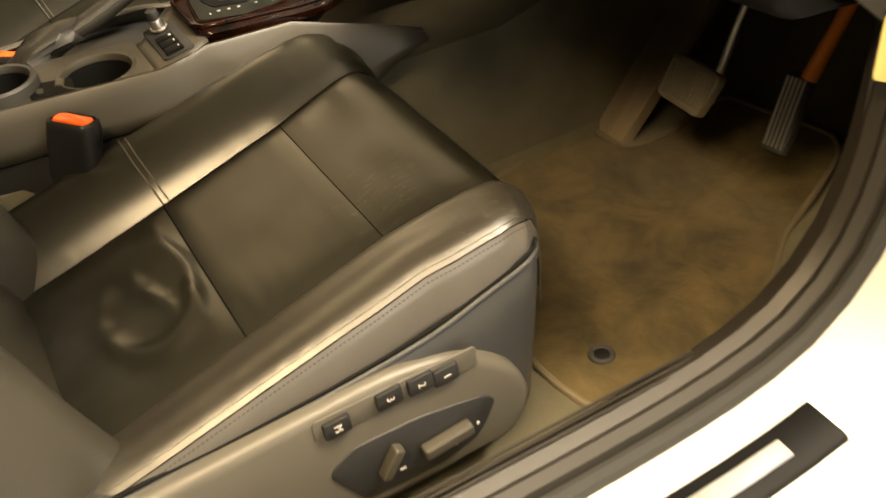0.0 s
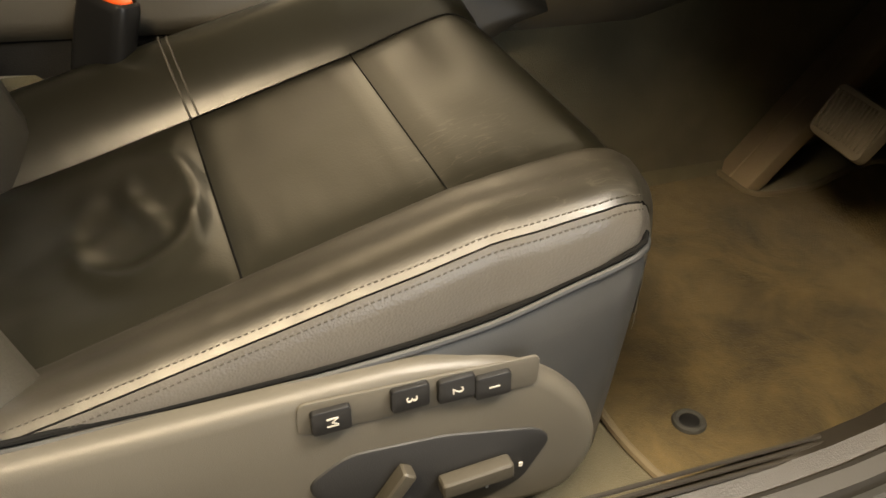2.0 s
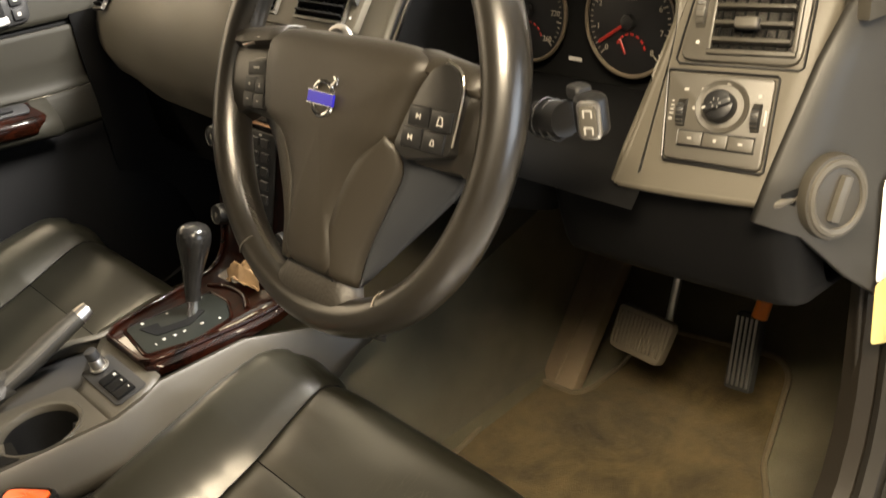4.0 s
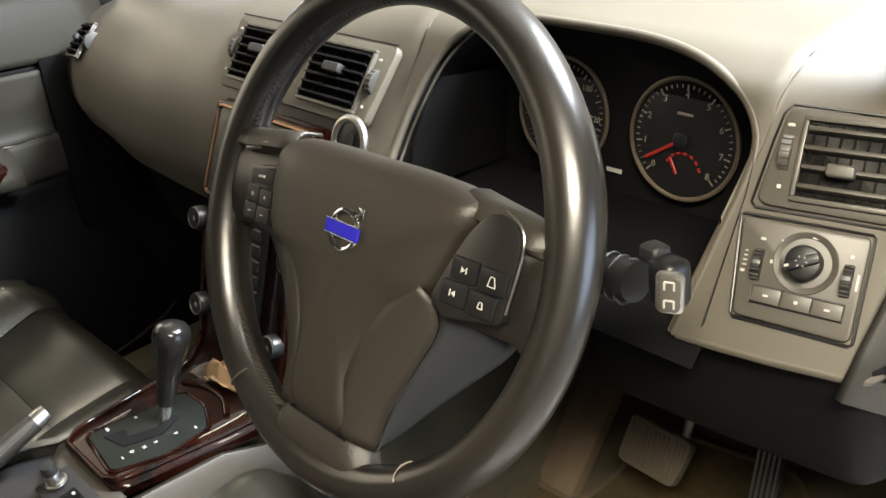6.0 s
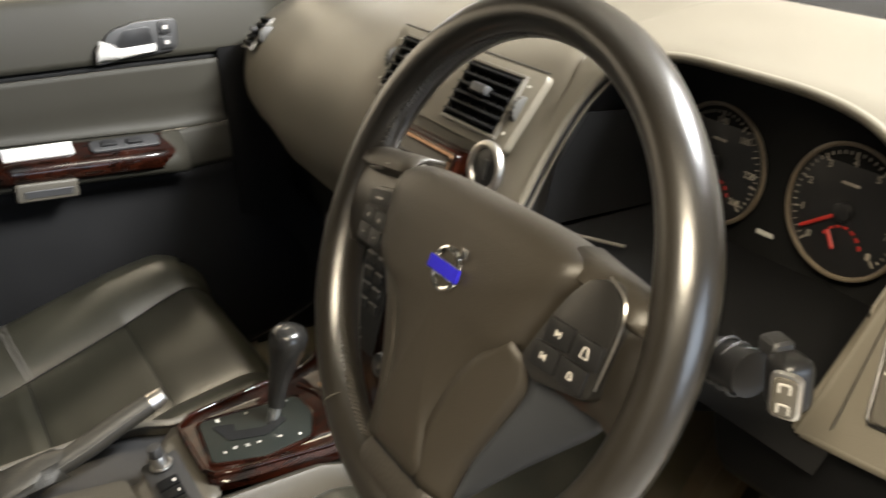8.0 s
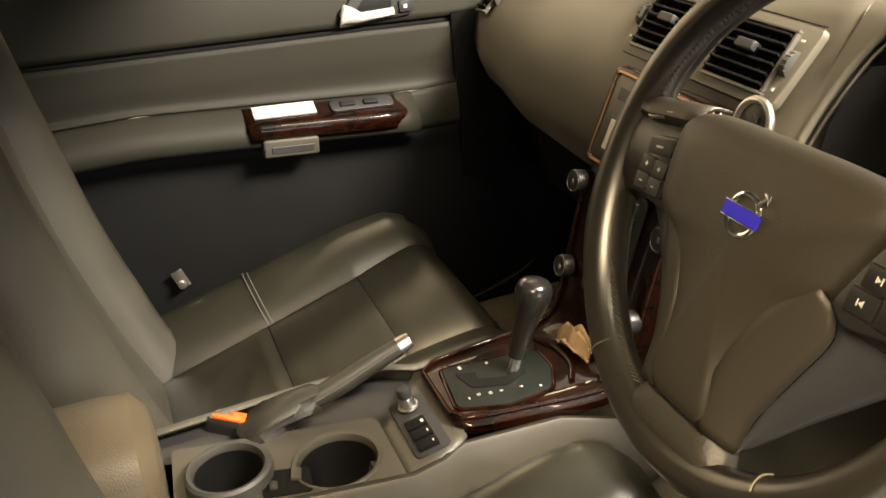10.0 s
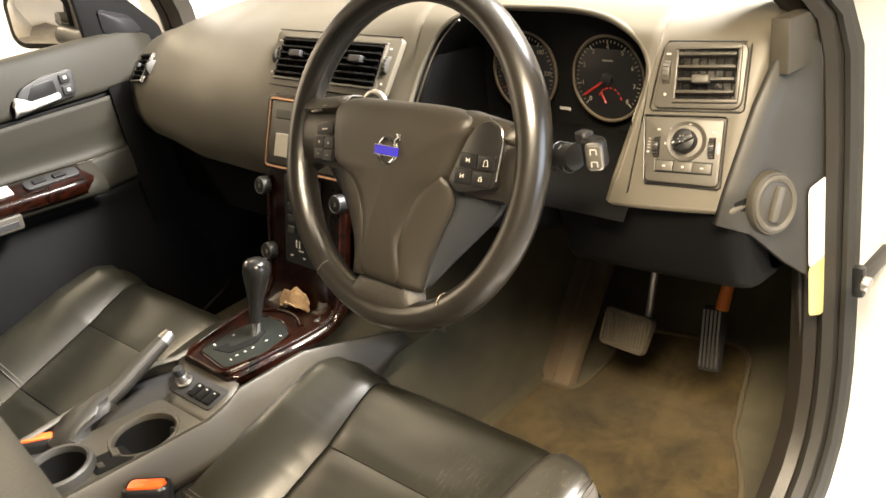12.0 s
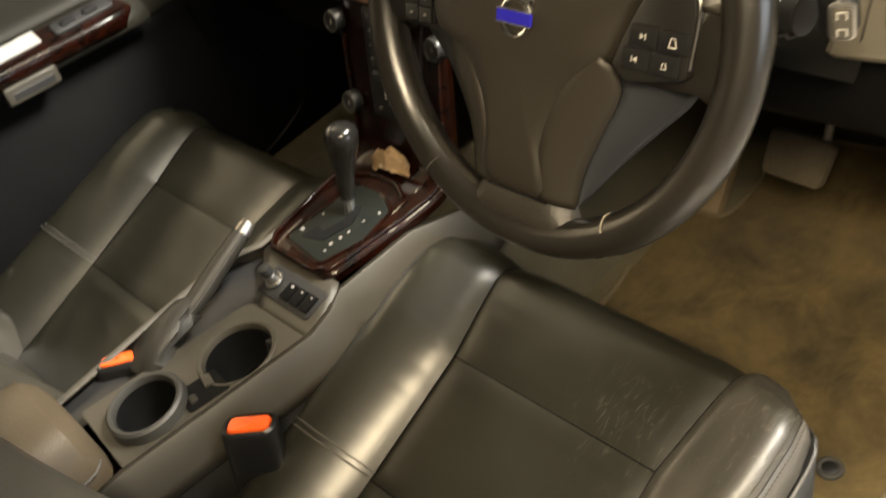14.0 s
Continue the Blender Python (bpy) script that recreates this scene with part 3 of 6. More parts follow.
        for j, (a, b) in enumerate(rows_):
            t = j / 17
            out.append((side * a, b + p1 * math.sin(math.pi * min(1, t / 0.45)) * (1 - t) + p2 * math.sin(math.pi * max(0, (t - 0.6) / 0.4))))
        return out

    def flank(k, side):
        w, c, tuck, h = mid(path[k][0]), crest(k), tuckf(k), rise(k)
        e, top = (w + 0.124, c * (0.3 if worn else 0.375) - 0.023) if side < 0 or not worn else (w + 0.096, h - 0.007)
        q = at(k, side * (e - tuck), top)
        low = float(np.interp(path[k][0], (-0.5, -0.2, 0.0, 0.05), (0.115, 0.165, 0.225, 0.235))) + dz
        d = max(0.0006, min(0.085, q.z - low))
        sx = side * sgn
        f = min(1, d / 0.05)
        raw = [(0.0, 0.0), (0.0040 * f, -0.06 * d), (0.0064 * f, -0.22 * d), (0.0066 * f, -0.55 * d), (0.0055 * f, -d)]
        return [q + V((sx * a, 0, b)) for a, b in cr(raw, 12)]

    for side, nm in ((-1, "inner_bolster"), (1, "outer_bolster")):
        # The driver seat's outer side takes the leathers paled for light.
        strip(nm, range(0, 140), lambda k: bol(k, side), BOLSTER if worn and side > 0 else LEATHER, "worn polished leather, paled for light on the outer side" if worn and side > 0 else "")
        loft("side_panel", [flank(k, side) for k in range(0, 140)], LEATHER_SIDE_LIT if worn and side > 0 else LEATHER, s, "grained side leather")
        # stitched seam along the flank and one across the bolster
        up_row = [at(k, bol(k, side)[-2][0], bol(k, side)[-2][1] + 0.0006) for k in range(4, 108, 2)]
        low_row = [flank(k, side)[0] * 0.4 + flank(k, side)[1] * 0.6 + V((sgn * side * 0.0005, 0, 0)) for k in range(4, 108, 2)]
        for row in (up_row, low_row):
            line = [V(p) for p in cr(row, 110)]
            bm = bmesh.new()
            for p, q in zip(line[:-1], line[1:]):
                bmesh.ops.create_cube(bm, size=1, matrix=axes((p + q) / 2, q - p, (sgn * side, 0, 0.3)) @ Matrix.Diagonal(((q - p).length * 0.55, 0.0009, 0.0009, 1)))
            part("stitching", bm, THREAD, s, "row of grey stitches")
        tube("flank_seam", [at(k, bol(k, side)[-1][0], bol(k, side)[-1][1] + 0.0002) for k in range(4, 110, 2)], 0.0005, MATTE, s, "dark sunk seam", n=6)
        seam = [at(k, side * mid(path[k][0]), -0.0040) for k in range(2, 132, 2)]
        tube("seam", seam, 0.0008, MATTE, s, "dark sunk seam", n=6)
        for off in (-1, 1) if (side < 0) == worn else ():
            k = ka + 1
            pts = [at(k, a + side * 0.0, b + 0.0012) + V((0, off * 0.004, 0)) for a, b in bol(k, side)]
            tube("cross_stitching", pts, 0.0012, THREAD, s, "stitched seam over the bolster", n=5)
    for k in (ka, kb):
        tube("cross_seam", [at(k, mid(path[k][0]) * u, -0.0028) for u in np.linspace(-1, 1, 13)], 0.0007, MATTE, s, "dark sunk seam", n=6)
    # base under the cushion
    base = [[M @ V((x, y, z)) for x, z in ((-0.20, 0.03), (-0.205, 0.13), (0.205, 0.13), (0.20, 0.03))] for y in (-0.5, -0.3, -0.12, -0.07)]
    loft("base", base, MATTE, s, "dark seat base", closed=True, caps=True)
    # backrest
    bp = cr([(-0.44, 0.17), (-0.483, 0.28), (-0.532, 0.45), (-0.562, 0.62), (-0.585, 0.80), (-0.614, 0.87), (-0.64, 0.895), (-0.68, 0.88), (-0.70, 0.82)], 36)

    def atb(k, dx, dn):
        p = bp[k]
        t = bp[min(k + 1, 35)] - bp[max(k - 1, 0)]
        t = t / np.linalg.norm(t)
        return M @ V((dx, p[0] + t[1] * dn, p[1] - t[0] * dn))

    wid = lambda k: float(np.interp(k, (0, 8, 20, 28, 36), (0.135, 0.14, 0.155, 0.14, 0.12)))
    cb = lambda k: float(np.interp(k, (0, 6, 16, 24, 30, 36), (0.045, 0.05, 0.048, 0.035, 0.005, 0.0)))
    loft("backrest_panel", [[atb(k, wid(k) * u, 0.006 * (1 - u ** 4) - 0.003) for u in np.linspace(-1, 1, 13)] for k in range(36)], BACKL, s)
    for side, nm in ((-1, "inner_back_bolster"), (1, "outer_back_bolster")):
        secs = []
        for k in range(36):
            w, c = wid(k), cb(k)
            raw = cr([(w, -0.003), (w + 0.01, c * 0.4), (w + 0.035, c * 0.95), (w + 0.06, c), (w + 0.085, c * 0.6 - 0.01), (w + 0.098, -0.03), (w + 0.09, -0.10)], 16)
            secs.append([atb(k, side * a, b) for a, b in raw])
        loft(nm, secs, BACKL, s)
    loft("back_shell", [[atb(k, (wid(k) + 0.092) * u, -0.10 + 0.02 * u * u) for u in np.linspace(-1, 1, 9)] for k in range(30)], DARK, s)
    return s, M


driver, MD = seat("driver_seat", "worn black leather driver seat with raised side bolsters", 1, 0.0, 0.0, True)
passenger, MP = seat("passenger_seat", "black leather passenger seat with raised side bolsters", -1, 0.012, -0.03, False)


def valance():
    """Power-seat trim on the driver seat's outer side."""
    up = [[V((x, y, z)) for x, z in sec] for y, sec in (
        (-0.52, ((0.585, 0.215), (0.607, 0.205), (0.612, 0.18), (0.612, 0.05))),
        (-0.30, ((0.59, 0.222), (0.609, 0.214), (0.618, 0.19), (0.618, 0.05))),
        (-0.206, ((0.59, 0.226), (0.609, 0.221), (0.617, 0.203), (0.618, 0.05))),
        (-0.116, ((0.59, 0.238), (0.609, 0.234), (0.617, 0.212), (0.617, 0.05))),
        (-0.05, ((0.588, 0.257), (0.6075, 0.253), (0.613, 0.225), (0.608, 0.05))),
        (-0.010, ((0.582, 0.269), (0.6065, 0.265), (0.610, 0.235), (0.594, 0.05))),
        (0.008, ((0.574, 0.272), (0.5985, 0.268), (0.601, 0.235), (0.578, 0.05))),
        (0.015, ((0.560, 0.271), (0.588, 0.267), (0.588, 0.230), (0.560, 0.05))))]
    tube("skirt_lip", [q[1] + V((0.002, 0, -0.001)) for q in up], 0.0028, TRIMG, driver, "rounded skirt edge", n=8, steps=40)
    tube("skirt_gap", [q[1] + V((-0.001, 0, 0.0035)) for q in up], 0.0024, MATTE, driver, "dark gap above the skirt", n=8, steps=40)
    loft("upper_trim", [cr(q, 12) for q in up], TRIMG, driver, "dark plastic skirt under the cushion", thick=0.004)
    o = round_poly([(-0.53, 0.196), (-0.27, 0.210), (-0.18, 0.214), (-0.115, 0.203), (-0.075, 0.180), (-0.040, 0.142), (-0.026, 0.098), (-0.050, 0.052), (-0.53, 0.05)], 0.03, 5)
    part("switch_pod", plate(o, 0.022, 0.012, axes((0.606, 0.008, 0.008), (0, 1, 0), (0, 0, 1)), seg=4), PANEL, driver, "grey plastic pod on the seat's side")
    b = round_poly([(-0.262, 0.128), (-0.232, 0.149), (-0.16, 0.147), (-0.088, 0.133), (-0.075, 0.120), (-0.096, 0.082), (-0.14, 0.066), (-0.23, 0.070)], 0.012, 4)
    part("switch_recess", plate(b, 0.003, 0.002, axes((0.627, 0.010, 0.010), (0, 1, 0), (0, 0, 1))), DARK, driver, "dark recess for the seat switches")
    pod = axes((0.6275, 0.010, 0.013), (0, 1, 0), (0, 0, 1))
    part("button_bezel", plate(rounded(0.172, 0.027, 0.006), 0.002, 0.001, pod @ pose(-0.179, 0.1872, 0, 0, 0, 0)), PANEL, driver)
    for y, z, ch in ((-0.243, 0.185, "M"), (-0.189, 0.190, "3"), (-0.156, 0.189, "2"), (-0.129, 0.185, "1")):
        m = pod @ pose(y, z, 0.0015, 0, 0, 3)
        k = part("memory_button", plate(rounded(0.027, 0.020, 0.003), 0.005, 0.0015, m), BLACK, driver, "small dark memory button")
        text("letter", ch, 0.0115, WHITE, k, m @ pose(0, 0, 0.0052, 0, 0, -90))
    m = pod @ pose(-0.200, 0.112, 0.003, 0, 0, 58)
    part("backrest_switch", rbox(0.038, 0.012, 0.014, 0.004, 3, m @ pose(0, 0, 0.007)), CONS, driver, "grey backrest switch")
    m = pod @ pose(-0.138, 0.104, 0.003, 0, 0, 6)
    part("cushion_switch", rbox(0.056, 0.015, 0.014, 0.004, 3, m @ pose(0, 0, 0.007)), CONS, driver, "grey cushion switch")
    bars("switch_print", driver, WHITE, pod @ pose(-0.125, 0.085, 0.0032), [(0, 0, 0.014, 0.002), (0, 0, 0.002, 0.009), (0.026, 0.012, 0.003, 0.004), (-0.062, 0.002, 0.007, 0.002)])


valance()

# ---------------------------------------------------------------- dashboard
dash = thing("dashboard", "curved warm grey plastic dashboard with air vents", "dashboard")
PROF = {
    -0.715: [(0.222, 0.528), (0.212, 0.562), (0.22, 0.61), (0.258, 0.650), (0.33, 0.676), (0.5, 0.680), (0.86, 0.62)],
    -0.55: [(0.186, 0.522), (0.172, 0.560), (0.187, 0.62), (0.237, 0.675), (0.32, 0.708), (0.5, 0.715), (0.9, 0.64)],
    -0.35: [(0.160, 0.512), (0.147, 0.555), (0.167, 0.63), (0.222, 0.692), (0.31, 0.732), (0.5, 0.742), (0.92, 0.65)],
    -0.18: [(0.153, 0.512), (0.142, 0.56), (0.168, 0.645), (0.212, 0.70), (0.285, 0.745), (0.5, 0.76), (0.93, 0.655)],
    0.0: [(0.16, 0.51), (0.15, 0.56), (0.182, 0.655), (0.213, 0.705), (0.28, 0.755), (0.5, 0.772), (0.93, 0.655)],
    0.170: [(0.150, 0.52), (0.150, 0.572), (0.172, 0.61), (0.205, 0.67), (0.236, 0.72), (0.262, 0.760), (0.305, 0.777), (0.5, 0.780), (0.92, 0.65)],
}
xs = sorted(PROF)
ids = (np.linspace(0, 1, 40) ** 1.6 * 399).astype(int)
rows = [[cr(PROF[x], 400)[i] for i in ids] for x in xs]
secs = []
for x in np.linspace(xs[0], xs[-1], 48):
    i = min(len(xs) - 2, max(0, int(np.searchsorted(xs, x, side="right")) - 1))
    t = (x - xs[i]) / (xs[i + 1] - xs[i])
    t = t * t * (3 - 2 * t) * 0.5 + t * 0.5
    secs.append([V((x, *(rows[i][j] * (1 - t) + rows[i + 1][j] * t))) for j in range(40)])
left_part = secs

FACE = cr([(0.150, 0.572), (0.172, 0.61), (0.192, 0.645), (0.224, 0.70), (0.247, 0.74), (0.262, 0.760), (0.305, 0.777), (0.5, 0.780), (0.92, 0.65)], 120)


def face_y(z):
    for a, b in zip(FACE, FACE[1:]):
        if b[1] >= z:
            return float(a[0] + (b[0] - a[0]) * (z - a[1]) / max(1e-6, b[1] - a[1]))
    return 0.5


AX, AZ0, AH = 0.37, 0.595, 0.177
AWL, AWR = 0.195, 0.190  # half widths of the arch towards the middle and towards the door


def arch_x(a):
    c = math.cos(a)
    return AX + (AWR if c > 0 else AWL) * c


def arch(x):
    u = min(1.0, abs(x - AX) / (AWR if x > AX else AWL))
    return AZ0 + AH * ((1 - u ** 2.6) ** 0.14 if x > AX else (1 - u ** 6) ** 0.4)


def column(x, z0, n=40):
    pts = [p for p in FACE if p[1] > z0 + 1e-4 or p[0] > 0.3]
    pts = [np.array((face_y(z0), z0))] + pts
    d = float(np.interp(x, (0.5, 0.55, 0.674, 0.684, 0.70), (0, 0, 0.031, 0.046, 0.085)))  # the face turns back towards the door
    q = cr(pts, 400)
    ids = (np.linspace(0, 1, n) ** 1.6 * 399).astype(int)
    drop = float(np.interp(x, (0.55, 0.70), (0.0, 0.022)))
    lean = float(np.interp(x, (0.51, 0.552, 0.561, 0.60), (0, 0.010, 0.022, 0)))  # the arch's right leg leans in towards its foot
    sh = lambda z: x - lean * max(0.0, 0.725 - z) / 0.13 if x < 0.674 else 0.674 + (x - 0.674) * float(np.interp(z, (0.57, 0.76), (0.4, 1.0)))
    return [V((sh(q[i][1]), q[i][0] + d, q[i][1] - drop * min(1, max(0, (q[i][1] - 0.70) / 0.08)))) for i in ids]


secs = []
for a in np.linspace(math.pi - 0.0001, 0.0001, 56):
    x = arch_x(a)
    secs.append(column(x, arch(x)))
secs += [column(x, 0.582) for x in (0.5605, 0.563, 0.57, 0.585, 0.61, 0.64, 0.660, 0.671, 0.677, 0.684, 0.692, 0.70)]
loft("top_panel", left_part + secs, DASH, dash, "smooth warm grey panel arched over the instruments", thick=0.005, sharp=60)
tube("rolled_edge", [s_[0] + V((0, 0.0045, -0.0005)) for s_ in secs], 0.0045, DASH, dash, "rounded lip of the panel", n=10)
top_z = lambda y: float(np.interp(y, [p[0] for p in FACE[60:]], [p[1] for p in FACE[60:]]))
tube("demister_slot", [(x, y, top_z(y) + 0.0005) for x, y in ((0.05, 0.60), (0.20, 0.605), (0.35, 0.60), (0.48, 0.585), (0.60, 0.56))], 0.004, BLACK, dash, "dark demister slot", n=6, steps=24, flat=0.4)
# cave behind the arch
outl = [(arch_x(a), arch(arch_x(a))) for a in np.linspace(math.pi, 0, 40)]
cave = []
for dyy, k in ((0.0, 1.0), (0.02, 0.985), (0.06, 0.96), (0.15, 0.93)):
    cave.append([V((AX + (x - AX) * k, face_y(z) * (1 - min(1, dyy * 6)) + min(1, dyy * 6) * 0.335 if dyy else face_y(z), AZ0 + (z - AZ0) * k)) for x, z in outl])
loft("instrument_hood", cave, DARK, dash, "dark hood lining", sharp=60)
# The ledge's near-black colour stands in for shade behind the wheel.
loft("cluster_floor", [[V((x, y, z)) for x in np.linspace(0.18, 0.562, 9)] for y, z in ((0.15, 0.565), (0.172, 0.588), (0.20, 0.592), (0.26, 0.598), (0.34, 0.607))], LOWER, dash, "ledge under the instruments, blackened for shade")
hood_line = [V((AX + 0.965 * AWL * math.cos(a), face_y(min(0.75, arch(arch_x(a)))) + 0.012, AZ0 + 0.97 * (arch(arch_x(a)) - AZ0))) for a in np.linspace(math.pi, 2.35, 14)]
tube("hood_line", [V((0.275, 0.232, 0.601)), V((0.225, 0.212, 0.600))] + hood_line, 0.0018, PANEL, dash, "pale edge line round the instruments", n=6)
part("cluster_plate", plate([(x, z) for x, z in outl], 0.004, 0, axes((0, 0.3185, 0.0), (1, 0, 0), (0, 0, 1))), MATTE, dash, "black instrument panel")
loft("cluster_cheek", [[V((0.192, 0.195, 0.60)), V((0.195, 0.21, 0.66)), V((0.212, 0.235, 0.715))], [V((0.222, 0.318, 0.607)), V((0.224, 0.318, 0.66)), V((0.232, 0.318, 0.71))]], LOWER, dash, "dark cheek beside the instruments")


def gauge(x, z, r, red_from, needle, digits):
    m = axes((x, 0.313, z), (1, 0, 0), (0, 0.12, 1))
    g = part("gauge", disc(r, 0.003, 0.001, m, 48), BLACK, dash, "round dial with pale rim and red needle")
    ring("gauge_rim", r, 0.0022, DIALRIM, g, "brown-cream rim", m @ pose(0, 0, 0.004), 56, 8)
    tick = bmesh.new()
    for i in range(0, 41):
        a = radians(225 - 270 * i / 40)
        l = 0.006 if i % 5 == 0 else 0.003
        q = bmesh.ops.create_cube(tick, size=1)
        mm = m @ pose(0, 0, 0.0045) @ Matrix.Rotation(a, 4, "Z") @ Matrix.Translation((r * 0.90 - l / 2, 0, 0)) @ Matrix.Diagonal((l, 0.0009 if i % 5 else 0.0014, 0.0006, 1))
        bmesh.ops.transform(tick, matrix=mm, verts=q["verts"])
    part("dial_scale", tick, DIALP, g)
    for i, ch in enumerate(digits):
        a = radians(225 - 270 * i / (len(digits) - 1))
        text("numeral", ch, 0.0085, DIALP, g, m @ pose(r * 0.73 * math.cos(a), r * 0.73 * math.sin(a), 0.0042))
    a = radians(needle)
    part("needle", rbox(r * 0.82, 0.003, 0.002, 0.0006, 1, m @ pose(0, 0, 0.008) @ Matrix.Rotation(a, 4, "Z") @ Matrix.Translation((r * 0.36, 0, 0))), RED, g, "red needle")
    part("needle_hub", disc(0.008, 0.006, 0.002, m @ pose(0, 0, 0.004), 20), BLACK, g)
    part("sub_needle", rbox(r * 0.30, 0.003, 0.002, 0.0006, 1, m @ pose(-r * 0.12, -r * 0.46, 0.006) @ Matrix.Rotation(radians(120), 4, "Z")), RED, g, "small red needle")
    bm = bmesh.new()
    for i in range(7):
        b = radians(20 + 130 * i / 6)
        q = bmesh.ops.create_cube(bm, size=1)
        bmesh.ops.transform(bm, matrix=m @ pose(r * 0.05 + r * 0.33 * math.cos(b), -r * 0.55 + r * 0.33 * math.sin(b), 0.005) @ Matrix.Rotation(b, 4, "Z") @ Matrix.Diagonal((0.002, 0.004, 0.0008, 1)), verts=q["verts"])
    part("sub_scale", bm, RED, g)
    bars("dial_print", g, DIALP, m @ pose(0, r * 0.42, 0.0045), [(0, 0, 0.016, 0.0022)])


gauge(0.305, 0.675, 0.055, 0.8, 215, ("20", "60", "100", "140", "180", "220", "260"))
gauge(0.444, 0.676, 0.055, 0.8, 213, ("0", "1", "2", "3", "4", "5", "6", "7", "8"))
bars("odometer_print", dash, WHITE, axes((0.366, 0.3125, 0.627), (1, 0, 0), (0, 0.1, 1)), [(0, 0, 0.018, 0.004)])


# ---------------------------------------------------------------- vents
def vent(m, w, h, n, wheel_side, label="air vent with black slats in a grey surround", name="air_vent"):
    """On the plane of m: x across, y up, z towards the cabin."""
    v = thing_part(name, dash, label)
    grey = name == "side_air_vent"
    part("surround_top", rbox(w + 0.007, 0.004, 0.007, 0.0015, 2, m @ pose(0, h / 2 + 0.0018, 0.001)), FACIA, v)
    part("surround_bottom", rbox(w + 0.007, 0.004, 0.007, 0.0015, 2, m @ pose(0, -h / 2 - 0.0018, 0.001)), FACIA, v)
    for sx in (-1, 1):
        part("surround_side", rbox(0.004, h, 0.007, 0.0015, 2, m @ pose(sx * (w / 2 + 0.0018), 0, 0.001)), FACIA, v)
    part("duct", rbox(w, h, 0.002, 0, 1, m @ pose(0, 0, -0.0005)), MATTE, v, "black duct")
    for i in range(7):
        part("vane", rbox(0.0016, h - 0.004, 0.003, 0, 1, m @ pose(-w / 2 + w * (i + 0.5) / 7, 0, 0.0010)), MATTE, v)
    for i in range(n):
        y = -h / 2 + h * (i + 0.5) / n
        part("slat", rbox(w - 0.002, 0.0036 if grey else 0.0030, 0.009, 0.0012, 2, m @ pose(0, y, 0.004, -14)), CONS if grey else LOWER, v)
    yk = h * 0.5 / n if n % 2 == 0 else 0.0
    part("vane_knob", rbox(w * 0.30, h * 0.17, 0.013, 0.003, 3, m @ pose(0.0 if not grey else -0.004, -yk if grey else yk, 0.008)), FACIA if grey else DARK, v, "grey sliding knob" if grey else "dark sliding knob")
    for s in ((wheel_side,) if wheel_side else ()):
        fw = part("flow_wheel", disc(0.0150, 0.0075, 0.0012, m @ pose(s * (w / 2 + 0.012), 0.003, -0.0065) @ Matrix.Rotation(radians(90), 4, "Y") @ pose(0, 0, -0.00375), 28), FACIA if grey else ENDP, v, "grey flow wheel")
        for i in range(5):
            part("wheel_rib", rbox(0.0074, 0.0011, 0.0014, 0.0003, 1, m @ pose(s * (w / 2 + 0.012), 0.003, -0.0065) @ Matrix.Rotation(radians(-40 + 20 * i), 4, "X") @ pose(0, 0, 0.0151)), CONS, fw)
        bars("vent_print", v, WHITE, m @ pose(s * (w / 2 + 0.012), 0, 0.0018), [(0, h * 0.42, 0.005, 0.0022), (0, -h * 0.40, 0.0030, 0.0030)])
    return v


def thing_part(name, parent, label):
    bm = bmesh.new()
    bmesh.ops.create_cube(bm, size=0.0005)
    ob = part(name, bm, BLACK, parent, label)
    return ob


FM = axes((0.611, 0.2073, 0.645), (1, 0.25, 0), (0, 0.6, 1))  # on the driver-side face: x outwards, y up, z towards the cabin
mc = axes((0.006, 0.210, 0.700), (1, 0, 0), (0, 0.060, 0.079))
part("centre_vent_panel", plate(round_poly([(-0.138, -0.046), (0.140, -0.046), (0.147, 0.045), (-0.146, 0.045)], 0.010), 0.009, 0.002, mc @ pose(0, 0, -0.006)), DASH, dash, "grey panel round the centre vents")
tube("panel_gap", [mc @ V((x, 0.0462, 0.0022)) for x in np.linspace(-0.142, 0.145, 12)], 0.0011, BLACK, dash, "dark gap along the vent panel", n=6)
for sx in (-1, 1):
    vm = vent(mc @ pose(sx * 0.0715, 0, 0.0036), 0.094, 0.064, 6, sx)
part("side_vent_panel", plate(round_poly([(-0.040, 0.0415), (0.061, 0.0400), (0.063, 0.114), (-0.029, 0.1165)], 0.012), 0.005, 0.002, FM), FACIA, dash, "grey panel round the side vent")
tube("panel_gap", [FM @ V((x, y, 0.0012)) for x, y in ((0.065, 0.113), (0.0635, 0.040), (0.060, 0.0375), (-0.039, 0.039), (-0.0425, 0.043), (-0.036, 0.090), (-0.032, 0.111), (-0.027, 0.1182), (0.06, 0.116))], 0.0011, BLACK, dash, "dark gap round the vent panel", n=6)
vent(FM @ pose(0.0205, 0.0785, 0.0045), 0.066, 0.056, 4, -1, "side air vent with grey slats", "side_air_vent")
pvm = axes((-0.592, 0.2135, 0.6475), (0.98, -0.124, 0.13), (0, 0.72, 0.69))
vent(pvm @ pose(0, 0, 0.002), 0.048, 0.056, 5, 1, "small side air vent", "air_vent")

